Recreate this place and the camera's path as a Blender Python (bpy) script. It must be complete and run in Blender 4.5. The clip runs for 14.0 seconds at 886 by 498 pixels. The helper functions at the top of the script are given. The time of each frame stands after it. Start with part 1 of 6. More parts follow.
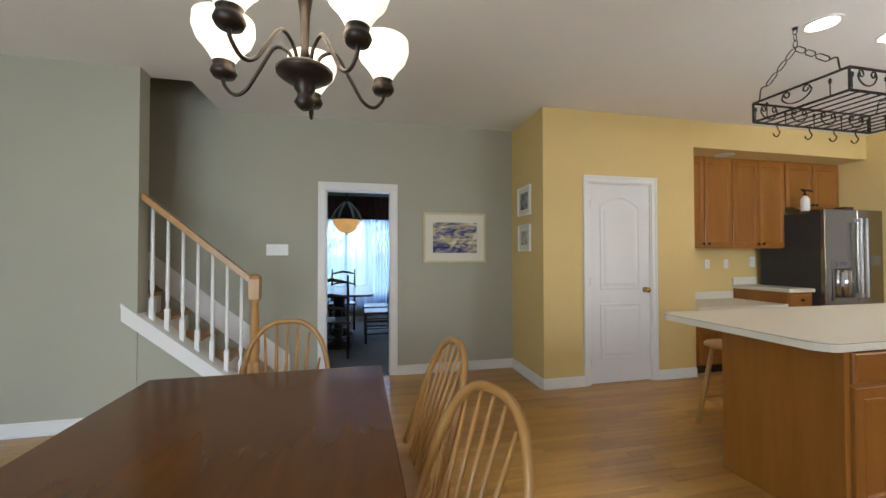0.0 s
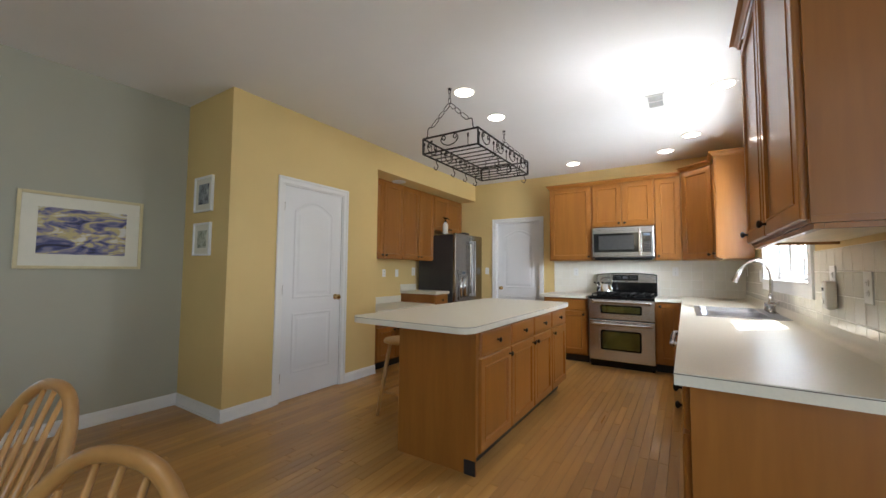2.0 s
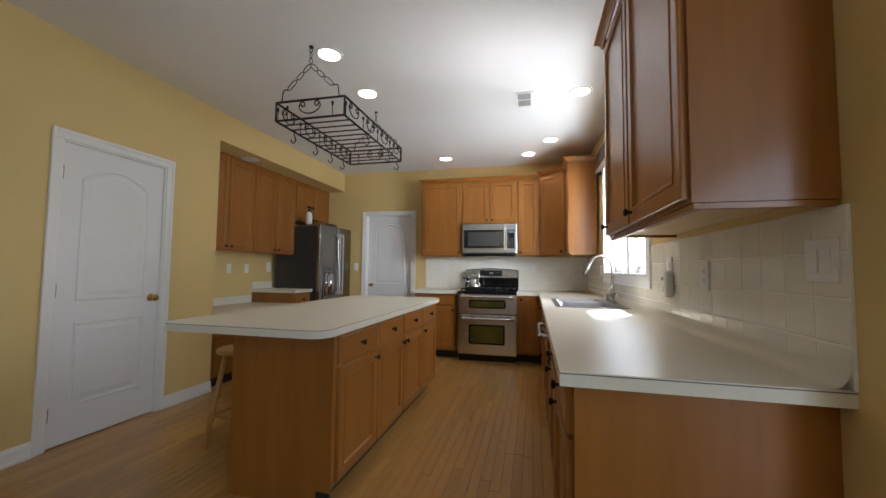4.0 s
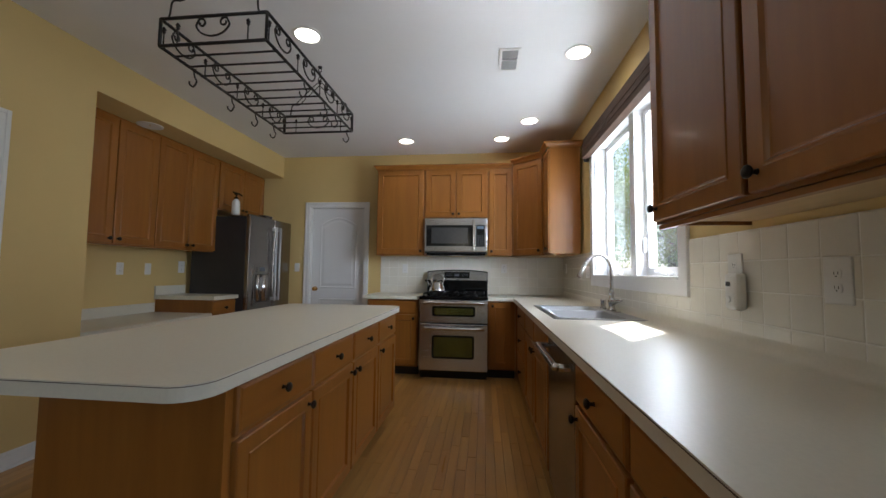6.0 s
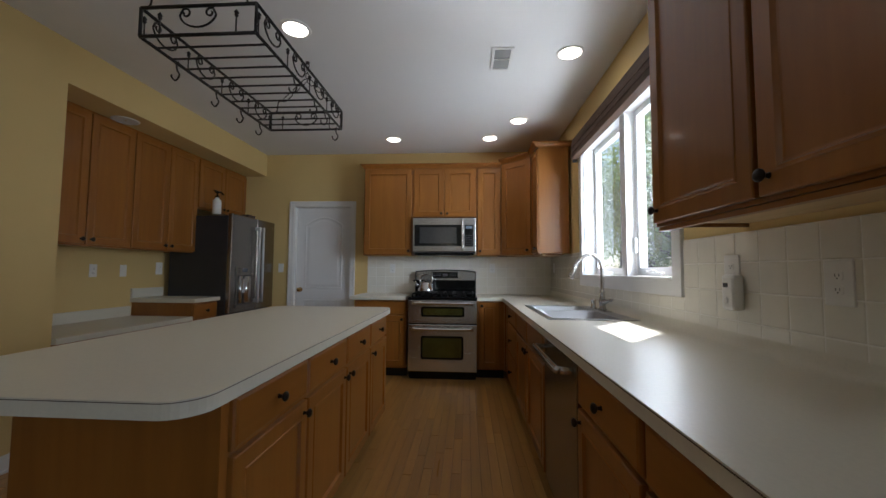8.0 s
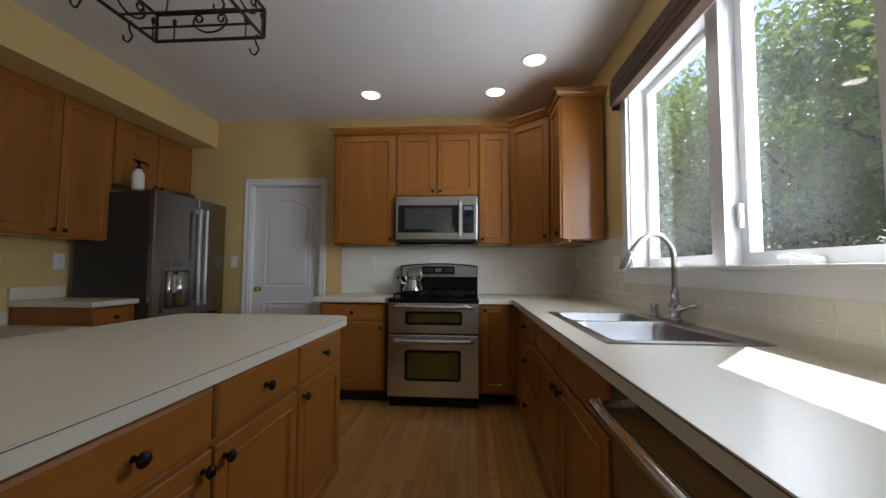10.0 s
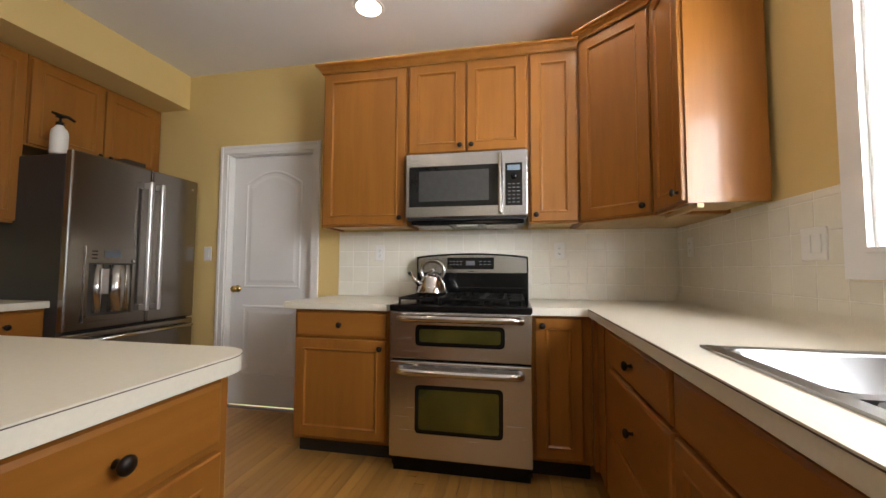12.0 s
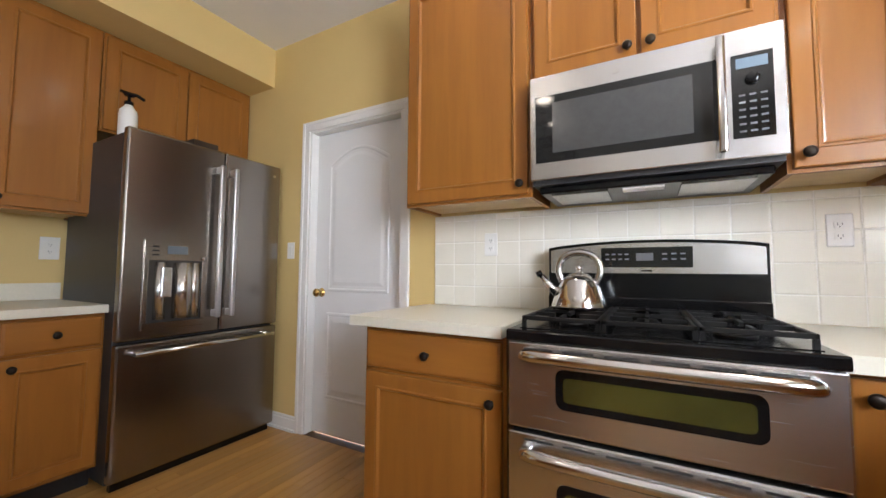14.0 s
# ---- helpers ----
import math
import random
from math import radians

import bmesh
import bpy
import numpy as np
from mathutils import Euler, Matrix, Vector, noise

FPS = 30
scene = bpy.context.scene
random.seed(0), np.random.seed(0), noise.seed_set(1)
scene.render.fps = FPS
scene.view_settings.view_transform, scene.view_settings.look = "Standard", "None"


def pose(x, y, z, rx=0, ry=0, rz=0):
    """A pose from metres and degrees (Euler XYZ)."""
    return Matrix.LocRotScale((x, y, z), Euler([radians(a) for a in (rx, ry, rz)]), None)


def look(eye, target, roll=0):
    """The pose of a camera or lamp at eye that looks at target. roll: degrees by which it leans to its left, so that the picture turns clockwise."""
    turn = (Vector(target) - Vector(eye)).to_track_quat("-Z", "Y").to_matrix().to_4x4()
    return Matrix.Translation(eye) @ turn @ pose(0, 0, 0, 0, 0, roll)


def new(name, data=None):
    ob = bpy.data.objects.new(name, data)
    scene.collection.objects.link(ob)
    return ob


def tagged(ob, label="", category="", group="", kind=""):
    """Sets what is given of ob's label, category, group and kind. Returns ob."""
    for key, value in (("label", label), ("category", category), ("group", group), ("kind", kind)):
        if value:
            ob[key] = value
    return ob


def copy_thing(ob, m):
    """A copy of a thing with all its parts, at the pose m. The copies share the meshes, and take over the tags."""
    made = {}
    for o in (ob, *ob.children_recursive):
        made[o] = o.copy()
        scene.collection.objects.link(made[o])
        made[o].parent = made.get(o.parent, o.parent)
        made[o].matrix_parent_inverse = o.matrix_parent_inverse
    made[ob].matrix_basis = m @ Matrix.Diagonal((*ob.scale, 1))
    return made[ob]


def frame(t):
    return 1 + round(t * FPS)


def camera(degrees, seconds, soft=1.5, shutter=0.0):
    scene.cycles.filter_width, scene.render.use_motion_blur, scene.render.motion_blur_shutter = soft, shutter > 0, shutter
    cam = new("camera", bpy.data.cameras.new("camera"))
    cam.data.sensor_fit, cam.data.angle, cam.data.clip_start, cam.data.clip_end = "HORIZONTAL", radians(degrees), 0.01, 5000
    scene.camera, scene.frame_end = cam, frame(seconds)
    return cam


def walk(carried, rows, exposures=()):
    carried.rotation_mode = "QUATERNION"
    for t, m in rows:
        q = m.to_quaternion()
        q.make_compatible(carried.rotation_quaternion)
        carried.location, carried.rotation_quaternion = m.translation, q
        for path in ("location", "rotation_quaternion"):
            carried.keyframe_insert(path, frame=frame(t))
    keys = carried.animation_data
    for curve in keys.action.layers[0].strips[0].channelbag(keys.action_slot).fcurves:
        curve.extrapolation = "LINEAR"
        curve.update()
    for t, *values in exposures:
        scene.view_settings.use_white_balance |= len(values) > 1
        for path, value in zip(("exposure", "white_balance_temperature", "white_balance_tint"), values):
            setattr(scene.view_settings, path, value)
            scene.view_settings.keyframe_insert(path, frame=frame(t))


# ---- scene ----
cam = camera(99.3, 14.0)
PATH = [
    (0, (0.241, 0.336, 1.284), (0.673, 2.288, 1.319), -0.1),
    (0.5, (0.218, 0.523, 1.292), (1.084, 2.325, 1.344), 0.6),
    (1, (0.259, 0.547, 1.296), (1.489, 2.122, 1.36), 0.5),
    (1.5, (0.302, 0.537, 1.224), (1.793, 1.865, 1.328), 0.5),
    (2, (0.351, 0.552, 1.219), (2.031, 1.632, 1.332), 0.5),
    (2.5, (0.383, 0.553, 1.209), (2.176, 1.432, 1.326), 0.6),
    (3, (0.431, 0.551, 1.206), (2.295, 1.267, 1.320), 0.5),
    (5.5, (1.264, 0.894, 1.13), (3.243, 1.155, 1.25), 0.8),
    (6, (1.394, 0.908, 1.173), (3.378, 1.128, 1.296), 0.7),
    (6.5, (1.376, 0.942, 1.238), (3.364, 1.111, 1.369), 0.7),
    (7, (1.339, 0.957, 1.264), (3.329, 1.108, 1.394), 0.6),
    (7.5, (1.352, 0.974, 1.245), (3.343, 1.117, 1.371), 0.5),
    (8, (1.421, 0.98, 1.188), (3.413, 1.108, 1.305), 0.4),
    (10.5, (2.745, 0.94, 1.13), (4.737, 1.094, 1.235), 0.3),
    (11, (3.034, 0.98, 1.104), (5.024, 1.156, 1.208), 0.4),
    (11.5, (3.309, 0.995, 1.083), (5.291, 1.233, 1.199), 0.5),
    (12, (3.585, 0.949, 1.093), (5.545, 1.329, 1.204), 0.3),
    (12.5, (3.837, 0.989, 1.061), (5.757, 1.535, 1.185), 0.5),
    (13, (4.077, 1.068, 1.056), (5.948, 1.764, 1.184), 0.4),
    (13.5, (4.291, 1.136, 1.069), (6.112, 1.953, 1.191), 0.6),
    (14, (4.45, 1.243, 1.076), (6.203, 2.198, 1.196), 0.4),
]
EXPOSURES = [(0.0, 2.48, 6400, 12), (1.0, 2.47, 6300, 12), (2.0, 2.21, 6150, 12), (3.0, 1.97, 6200, 12), (5.5, 1.4, 6000, 12), (6.5, 1.12, 5950, 12), (8.0, 0.86, 5950, 12), (10.5, 0.9, 6100, 12), (11.0, 1.0, 6150, 12), (11.5, 1.5, 6750, 16), (12.0, 1.95, 7000, 16), (12.5, 2.2, 7150, 16), (13.0, 2.42, 6950, 16), (13.5, 2.5, 6450, 16), (14.0, 2.45, 6350, 16)]
walk(cam, [(t, look(eye, target, roll)) for t, eye, target, roll in PATH], EXPOSURES)

# ---------------------------------------------------------------- light
SUN_EL, SUN_AZ = 60.5, 133.6          # elevation; direction (from +y towards +x) that the sun stands in
world = bpy.data.worlds.new("world")
scene.world = world
world.use_nodes = True
wn = world.node_tree
sky = wn.nodes.new("ShaderNodeTexSky")
sky.sky_type = "NISHITA"
sky.sun_disc = False
sky.sun_elevation = radians(SUN_EL)
sky.sun_rotation = radians(SUN_AZ)
wn.nodes["Background"].inputs["Strength"].default_value = 0.12
wn.links.new(sky.outputs[0], wn.nodes["Background"].inputs["Color"])


def lamp(name, kind, energy, m, color=(1, 1, 1), **props):
    data = bpy.data.lights.new(name, kind)
    data.energy, data.color = energy, color
    if kind == "AREA":
        data.shape = props.get("shape", "RECTANGLE")
        data.size = props.get("size", 1.0)
        data.size_y = props.get("size_y", 1.0)
        data.spread = radians(props.get("spread", 180))
    if kind == "SUN":
        data.angle = radians(0.5)
    if kind == "POINT":
        data.shadow_soft_size = props.get("size", 0.05)
    ob = new(name, data)
    ob.matrix_world = m
    return ob


sun_from = Vector((math.sin(radians(SUN_AZ)) * math.cos(radians(SUN_EL)), math.cos(radians(SUN_AZ)) * math.cos(radians(SUN_EL)), math.sin(radians(SUN_EL))))
lamp("sun", "SUN", 5.0, look(sun_from * 10, (0, 0, 0)), (1.0, 0.97, 0.92))
# sky light in the window openings
lamp("sky_light_kitchen", "AREA", 12, look((3.86, -0.58, 1.75), (3.86 + 0.80, -0.58 + 0.58, 1.75 - 0.12)), (0.86, 0.94, 1.0), size=0.75, size_y=1.0, spread=118)
# added fill lamp that brightens the counter, in place of sky round the sun
lamp("counter_fill_light", "AREA", 6, look((4.72, -0.70, 2.10), (4.72 - 0.72, -0.70 + 0.36, 2.10 - 0.58)), (0.94, 0.97, 1.0), size=0.6, size_y=0.9, spread=95)
# added fill lamp for sunlight bounced up by the bright sill and lawn outside
lamp("ground_bounce_fill", "AREA", 8.5, look((4.15, -0.43, 1.33), (4.0, 0.44, 2.71)), (0.96, 0.98, 1.0), size=1.3, size_y=0.35, spread=150)
# added lamp for the spot that sun reflected off the counter throws on the ceiling
lamp("ceiling_spot_fill", "AREA", 0.24, look((3.95, -0.14, 1.30), (3.27, 1.0, 2.73)), (1.0, 0.98, 0.95), size=0.25, size_y=0.15, spread=38)
lamp("sky_light_nook", "AREA", 18, look((-1.6, -1.55, 1.3), (-1.6, 3.0, 1.0)), (0.66, 0.82, 1.0), size=2.3, size_y=1.9)
lamp("sky_light_dining", "AREA", 8, look((0.9, 8.12, 1.3), (0.9, 5.0, 1.0)), (0.62, 0.78, 1.0), size=2.6, size_y=1.5)


# ---------------------------------------------------------------- materials
def mat(name, base=(0.5, 0.5, 0.5), rough=0.5, metal=0.0, var=0.0, scale=6.0, stretch=(1, 1, 1), bump=0.0, bump_scale=80.0, coat=0.0, spec=0.5, rough_var=0.0, per="", base2=None, coords="Object", emit=None, emit_strength=0.0, grain=False, amp=(0.93, 1.06)):
    m = bpy.data.materials.new(name)
    m.use_nodes = True
    nt = m.node_tree
    b = nt.nodes["Principled BSDF"]
    b.inputs["Base Color"].default_value = (*base, 1)
    b.inputs["Roughness"].default_value = rough
    b.inputs["Metallic"].default_value = metal
    b.inputs["Specular IOR Level"].default_value = spec
    b.inputs["Coat Weight"].default_value = coat
    b.inputs["Coat Roughness"].default_value = 0.12
    if emit:
        b.inputs["Emission Color"].default_value = (*emit, 1)
        b.inputs["Emission Strength"].default_value = emit_strength
    tc = nt.nodes.new("ShaderNodeTexCoord")
    mp = nt.nodes.new("ShaderNodeMapping")
    mp.inputs["Scale"].default_value = stretch
    nt.links.new(tc.outputs[coords], mp.inputs[0])
    vec = mp.outputs[0]
    rnd = None
    if per:
        if per == "object":
            rnd = nt.nodes.new("ShaderNodeObjectInfo").outputs["Random"]
        else:
            rnd = nt.nodes.new("ShaderNodeNewGeometry").outputs["Random Per Island"]
        ml = nt.nodes.new("ShaderNodeMath")
        ml.operation = "MULTIPLY"
        ml.inputs[1].default_value = 37.0
        nt.links.new(rnd, ml.inputs[0])
        ad = nt.nodes.new("ShaderNodeVectorMath")
        ad.operation = "ADD"
        nt.links.new(vec, ad.inputs[0])
        nt.links.new(ml.outputs[0], ad.inputs[1])
        vec = ad.outputs[0]
    if var or base2:
        n1 = nt.nodes.new("ShaderNodeTexNoise")
        n1.inputs["Scale"].default_value = scale
        n1.inputs["Detail"].default_value = 6
        n1.inputs["Roughness"].default_value = 0.6
        nt.links.new(vec, n1.inputs["Vector"])
        ramp = nt.nodes.new("ShaderNodeValToRGB")
        lo = base2 if base2 else tuple(c * (1 - var) for c in base)
        hi = base if base2 else tuple(min(1, c * (1 + var)) for c in base)
        ramp.color_ramp.elements[0].position, ramp.color_ramp.elements[1].position = 0.32, 0.68
        ramp.color_ramp.elements[0].color, ramp.color_ramp.elements[1].color = (*lo, 1), (*hi, 1)
        nt.links.new(n1.outputs["Fac"], ramp.inputs[0])
        col = ramp.outputs[0]
        if grain:
            n3 = nt.nodes.new("ShaderNodeTexNoise")
            n3.inputs["Scale"].default_value = scale * 5
            n3.inputs["Detail"].default_value = 3
            nt.links.new(vec, n3.inputs["Vector"])
            r3 = nt.nodes.new("ShaderNodeMapRange")
            r3.inputs["From Min"].default_value, r3.inputs["From Max"].default_value = 0.35, 0.6
            r3.inputs["To Min"].default_value, r3.inputs["To Max"].default_value = 0.94, 1.02
            nt.links.new(n3.outputs["Fac"], r3.inputs["Value"])
            hs0 = nt.nodes.new("ShaderNodeHueSaturation")
            nt.links.new(r3.outputs[0], hs0.inputs["Value"])
            nt.links.new(col, hs0.inputs["Color"])
            col = hs0.outputs[0]
        if rnd is not None:
            mr = nt.nodes.new("ShaderNodeMapRange")
            mr.inputs["To Min"].default_value, mr.inputs["To Max"].default_value = amp
            nt.links.new(rnd, mr.inputs["Value"])
            hs = nt.nodes.new("ShaderNodeHueSaturation")
            nt.links.new(mr.outputs[0], hs.inputs["Value"])
            nt.links.new(col, hs.inputs["Color"])
            col = hs.outputs[0]
        nt.links.new(col, b.inputs["Base Color"])
        if rough_var:
            rr = nt.nodes.new("ShaderNodeMapRange")
            rr.inputs["To Min"].default_value, rr.inputs["To Max"].default_value = rough - rough_var, rough + rough_var
            nt.links.new(n1.outputs["Fac"], rr.inputs["Value"])
            nt.links.new(rr.outputs[0], b.inputs["Roughness"])
    if bump:
        n2 = nt.nodes.new("ShaderNodeTexNoise")
        n2.inputs["Scale"].default_value = bump_scale
        n2.inputs["Detail"].default_value = 4
        nt.links.new(vec, n2.inputs["Vector"])
        bp = nt.nodes.new("ShaderNodeBump")
        bp.inputs["Strength"].default_value = bump
        bp.inputs["Distance"].default_value = 0.002
        nt.links.new(n2.outputs["Fac"], bp.inputs["Height"])
        nt.links.new(bp.outputs[0], b.inputs["Normal"])
    return m


M_YELLOW = mat("yellow_wall_paint", (0.69, 0.51, 0.215), 0.62, var=0.03, scale=1.2, bump=0.06, bump_scale=160)
M_GREY = mat("grey_green_wall_paint", (0.40, 0.39, 0.31), 0.65, var=0.03, scale=1.2, bump=0.06, bump_scale=160)
M_CEIL = mat("white_ceiling_paint", (0.81, 0.805, 0.80), 0.8, var=0.02, scale=1.0, bump=0.08, bump_scale=120)
M_TRIM = mat("white_trim_paint", (0.80, 0.79, 0.77), 0.38, var=0.02, scale=3, bump=0.02)
M_DOOR = mat("white_door_paint", (0.78, 0.78, 0.78), 0.42, var=0.02, scale=2, bump=0.05, bump_scale=60)
M_WOOD = mat("maple_cabinet_wood", (0.330, 0.128, 0.0215), 0.36, scale=7, stretch=(1.0, 1.0, 0.09), base2=(0.265, 0.098, 0.0158), rough_var=0.05, coat=0.26, spec=0.36, bump=0.03, bump_scale=60, per="object", grain=True)
M_WOODH = mat("maple_cabinet_wood_flat", (0.330, 0.128, 0.0215), 0.36, scale=7, stretch=(0.09, 1.0, 1.0), base2=(0.265, 0.098, 0.0158), rough_var=0.05, coat=0.26, spec=0.36, bump=0.03, bump_scale=60, per="object", grain=True)
M_PLY = mat("pale_maple_board", (0.60, 0.42, 0.21), 0.5, scale=6, stretch=(0.12, 1.0, 1.0), base2=(0.52, 0.35, 0.165), per="object", grain=True, bump=0.02)
M_KICK = mat("black_toe_kick", (0.012, 0.012, 0.013), 0.5, var=0.2, scale=12)
M_LAM = mat("cream_laminate", (0.70, 0.665, 0.56), 0.36, var=0.03, scale=90, bump=0.03, bump_scale=300, spec=0.45)
M_LAMEDGE = mat("cream_laminate_edge", (0.70, 0.68, 0.62), 0.35, var=0.02, scale=40)
M_SEAM = mat("dark_laminate_seam", (0.10, 0.07, 0.05), 0.6, var=0.2, scale=20)
M_TILE = mat("white_glazed_tile", (0.80, 0.765, 0.67), 0.21, var=0.02, scale=8, bump=0.03, bump_scale=14, per="object", amp=(0.97, 1.02))
M_GROUT = mat("pale_grout", (0.83, 0.81, 0.75), 0.85, var=0.05, scale=40)
M_FLOORP = mat("oak_strip_floor", (0.51, 0.275, 0.074), 0.30, scale=5, stretch=(0.10, 1.6, 1.0), base2=(0.39, 0.192, 0.046), rough_var=0.06, per="object", coat=0.3, bump=0.03, bump_scale=50, grain=True, amp=(0.84, 1.12))
M_FLOORS = mat("oak_strip_floor_rest", (0.51, 0.275, 0.074), 0.30, scale=5, stretch=(0.10, 1.6, 1.0), base2=(0.39, 0.192, 0.046), rough_var=0.06, per="island", coat=0.3, bump=0.03, bump_scale=50, grain=True, amp=(0.84, 1.12))
M_SUB = mat("dark_floor_gap", (0.10, 0.05, 0.02), 0.8, var=0.2, scale=10)
M_STEEL = mat("brushed_stainless_steel", (0.52, 0.515, 0.51), 0.30, metal=1.0, var=0.012, scale=10, stretch=(25, 25, 0.25), rough_var=0.012)
M_STEELH = mat("brushed_stainless_flat", (0.63, 0.63, 0.635), 0.27, metal=1.0, var=0.012, scale=10, stretch=(0.25, 25, 25), rough_var=0.012)
M_SINK = mat("satin_sink_steel", (0.36, 0.365, 0.375), 0.30, metal=1.0, var=0.02, scale=12, rough_var=0.03)
M_POLISH = mat("polished_steel", (0.62, 0.61, 0.60), 0.13, metal=1.0, var=0.03, scale=20)
M_BLACK = mat("black_enamel", (0.005, 0.005, 0.0055), 0.14, var=0.2, scale=10, spec=0.3)
M_IRONGRATE = mat("cast_iron_grate", (0.006, 0.006, 0.006), 0.42, var=0.3, scale=40, bump=0.2, bump_scale=200, spec=0.25)
M_GLASSBLK = mat("dark_oven_glass", (0.012, 0.012, 0.012), 0.06, var=0.1, scale=3)
M_DARKGREY = mat("dark_grey_fridge_side", (0.030, 0.030, 0.032), 0.45, var=0.1, scale=6, bump=0.1, bump_scale=200)
M_KNOB = mat("dark_bronze_knob", (0.022, 0.016, 0.012), 0.38, metal=0.7, var=0.2, scale=60)
M_BRASS = mat("brass", (0.62, 0.42, 0.16), 0.22, metal=1.0, var=0.08, scale=40)
M_IRON = mat("black_wrought_iron", (0.016, 0.013, 0.012), 0.5, metal=0.3, var=0.3, scale=60, bump=0.15, bump_scale=150)
M_NICKEL = mat("brushed_nickel", (0.55, 0.54, 0.52), 0.24, metal=1.0, var=0.05, scale=30)
M_PLATE = mat("white_plastic_plate", (0.80, 0.79, 0.76), 0.35, var=0.02, scale=20)
M_HOLE = mat("dark_slot", (0.02, 0.02, 0.02), 0.6, var=0.1, scale=20)
M_BULB = mat("lit_lamp_lens", (0.9, 0.88, 0.82), 0.5, var=0.01, emit=(1.0, 0.90, 0.72), emit_strength=5.0)
M_WINWHITE = mat("white_vinyl_window", (0.82, 0.82, 0.82), 0.35, var=0.02, scale=8)
M_VAL = mat("brown_woven_shade", (0.075, 0.038, 0.022), 0.75, var=0.35, scale=30, stretch=(0.2, 1, 3), bump=0.4, bump_scale=90)
M_GOAK = mat("golden_oak", (0.50, 0.27, 0.085), 0.38, scale=6, stretch=(1, 1, 0.12), base2=(0.40, 0.20, 0.055), coat=0.2, per="object", grain=True, bump=0.03, bump_scale=60)
M_TABLE = mat("dark_cherry_tabletop", (0.12, 0.045, 0.010), 0.20, scale=5, stretch=(1.5, 0.15, 1), base2=(0.075, 0.026, 0.006), coat=0.15, spec=0.35, per="object", grain=True, rough_var=0.04)
M_DARKWOOD = mat("dark_stained_wood", (0.030, 0.017, 0.011), 0.35, var=0.3, scale=12, stretch=(1, 1, 0.2), coat=0.2)
M_CARPET = mat("grey_carpet", (0.17, 0.16, 0.15), 0.95, var=0.15, scale=30, bump=0.8, bump_scale=350)


def glass(name, tint=(1, 1, 1), rough=0.0, veil=0.014):
    m = bpy.data.materials.new(name)
    m.use_nodes = True
    nt = m.node_tree
    nt.nodes.remove(nt.nodes["Principled BSDF"])
    tr = nt.nodes.new("ShaderNodeBsdfTransparent")
    tr.inputs[0].default_value = (*tint, 1)
    gl = nt.nodes.new("ShaderNodeBsdfGlossy")
    gl.inputs["Roughness"].default_value = rough
    mx = nt.nodes.new("ShaderNodeMixShader")
    lw = nt.nodes.new("ShaderNodeLayerWeight")
    pw = nt.nodes.new("ShaderNodeMath")
    pw.operation = "POWER"
    pw.inputs[1].default_value = 4.0
    ml = nt.nodes.new("ShaderNodeMapRange")
    ml.inputs["To Min"].default_value, ml.inputs["To Max"].default_value = 0.03, 0.5
    nt.links.new(lw.outputs["Facing"], pw.inputs[0])
    nt.links.new(pw.outputs[0], ml.inputs["Value"])
    nt.links.new(ml.outputs[0], mx.inputs[0])
    nt.links.new(tr.outputs[0], mx.inputs[1])
    nt.links.new(gl.outputs[0], mx.inputs[2])
    # bright haze over the view, put into the pane as a thin translucent film
    du = nt.nodes.new("ShaderNodeBsdfTranslucent")
    du.inputs[0].default_value = (0.8, 0.8, 0.8, 1)
    ns = nt.nodes.new("ShaderNodeTexNoise")
    ns.inputs["Scale"].default_value = 2.2
    mr = nt.nodes.new("ShaderNodeMapRange")
    mr.inputs["From Min"].default_value, mr.inputs["From Max"].default_value = 0.35, 0.7
    mr.inputs["To Min"].default_value, mr.inputs["To Max"].default_value = 0.006, veil
    m2 = nt.nodes.new("ShaderNodeMixShader")
    nt.links.new(ns.outputs["Fac"], mr.inputs["Value"])
    nt.links.new(mr.outputs[0], m2.inputs[0])
    nt.links.new(mx.outputs[0], m2.inputs[1])
    nt.links.new(du.outputs[0], m2.inputs[2])
    nt.links.new(m2.outputs[0], nt.nodes["Material Output"].inputs[0])
    return m


M_PANE = glass("window_glass", (0.97, 0.98, 0.97))


# ---------------------------------------------------------------- mesh helpers
def box(bm, x0, x1, y0, y1, z0, z1, bevel=0.0, seg=2):
    m = Matrix.LocRotScale(((x0 + x1) / 2, (y0 + y1) / 2, (z0 + z1) / 2), None, (abs(x1 - x0), abs(y1 - y0), abs(z1 - z0)))
    made = bmesh.ops.create_cube(bm, size=1.0, matrix=m)
    if bevel:
        edges = list({e for v in made["verts"] for e in v.link_edges})
        bmesh.ops.bevel(bm, geom=edges, offset=bevel, segments=seg, affect="EDGES", profile=0.5)
    return bm


def lathe(bm, profile, m=Matrix(), seg=24, cap=True):
    """A turned body round z from (radius, height) pairs."""
    rings = []
    for r, z in profile:
        rings.append([bm.verts.new(m @ Vector((r * math.cos(2 * math.pi * i / seg), r * math.sin(2 * math.pi * i / seg), z))) for i in range(seg)])
    for a, b in zip(rings, rings[1:]):
        for i in range(seg):
            f = bm.faces.new((a[i], a[(i + 1) % seg], b[(i + 1) % seg], b[i]))
            f.smooth = True
    if cap:
        bm.faces.new(rings[0][::-1])
        bm.faces.new(rings[-1])
    return bm


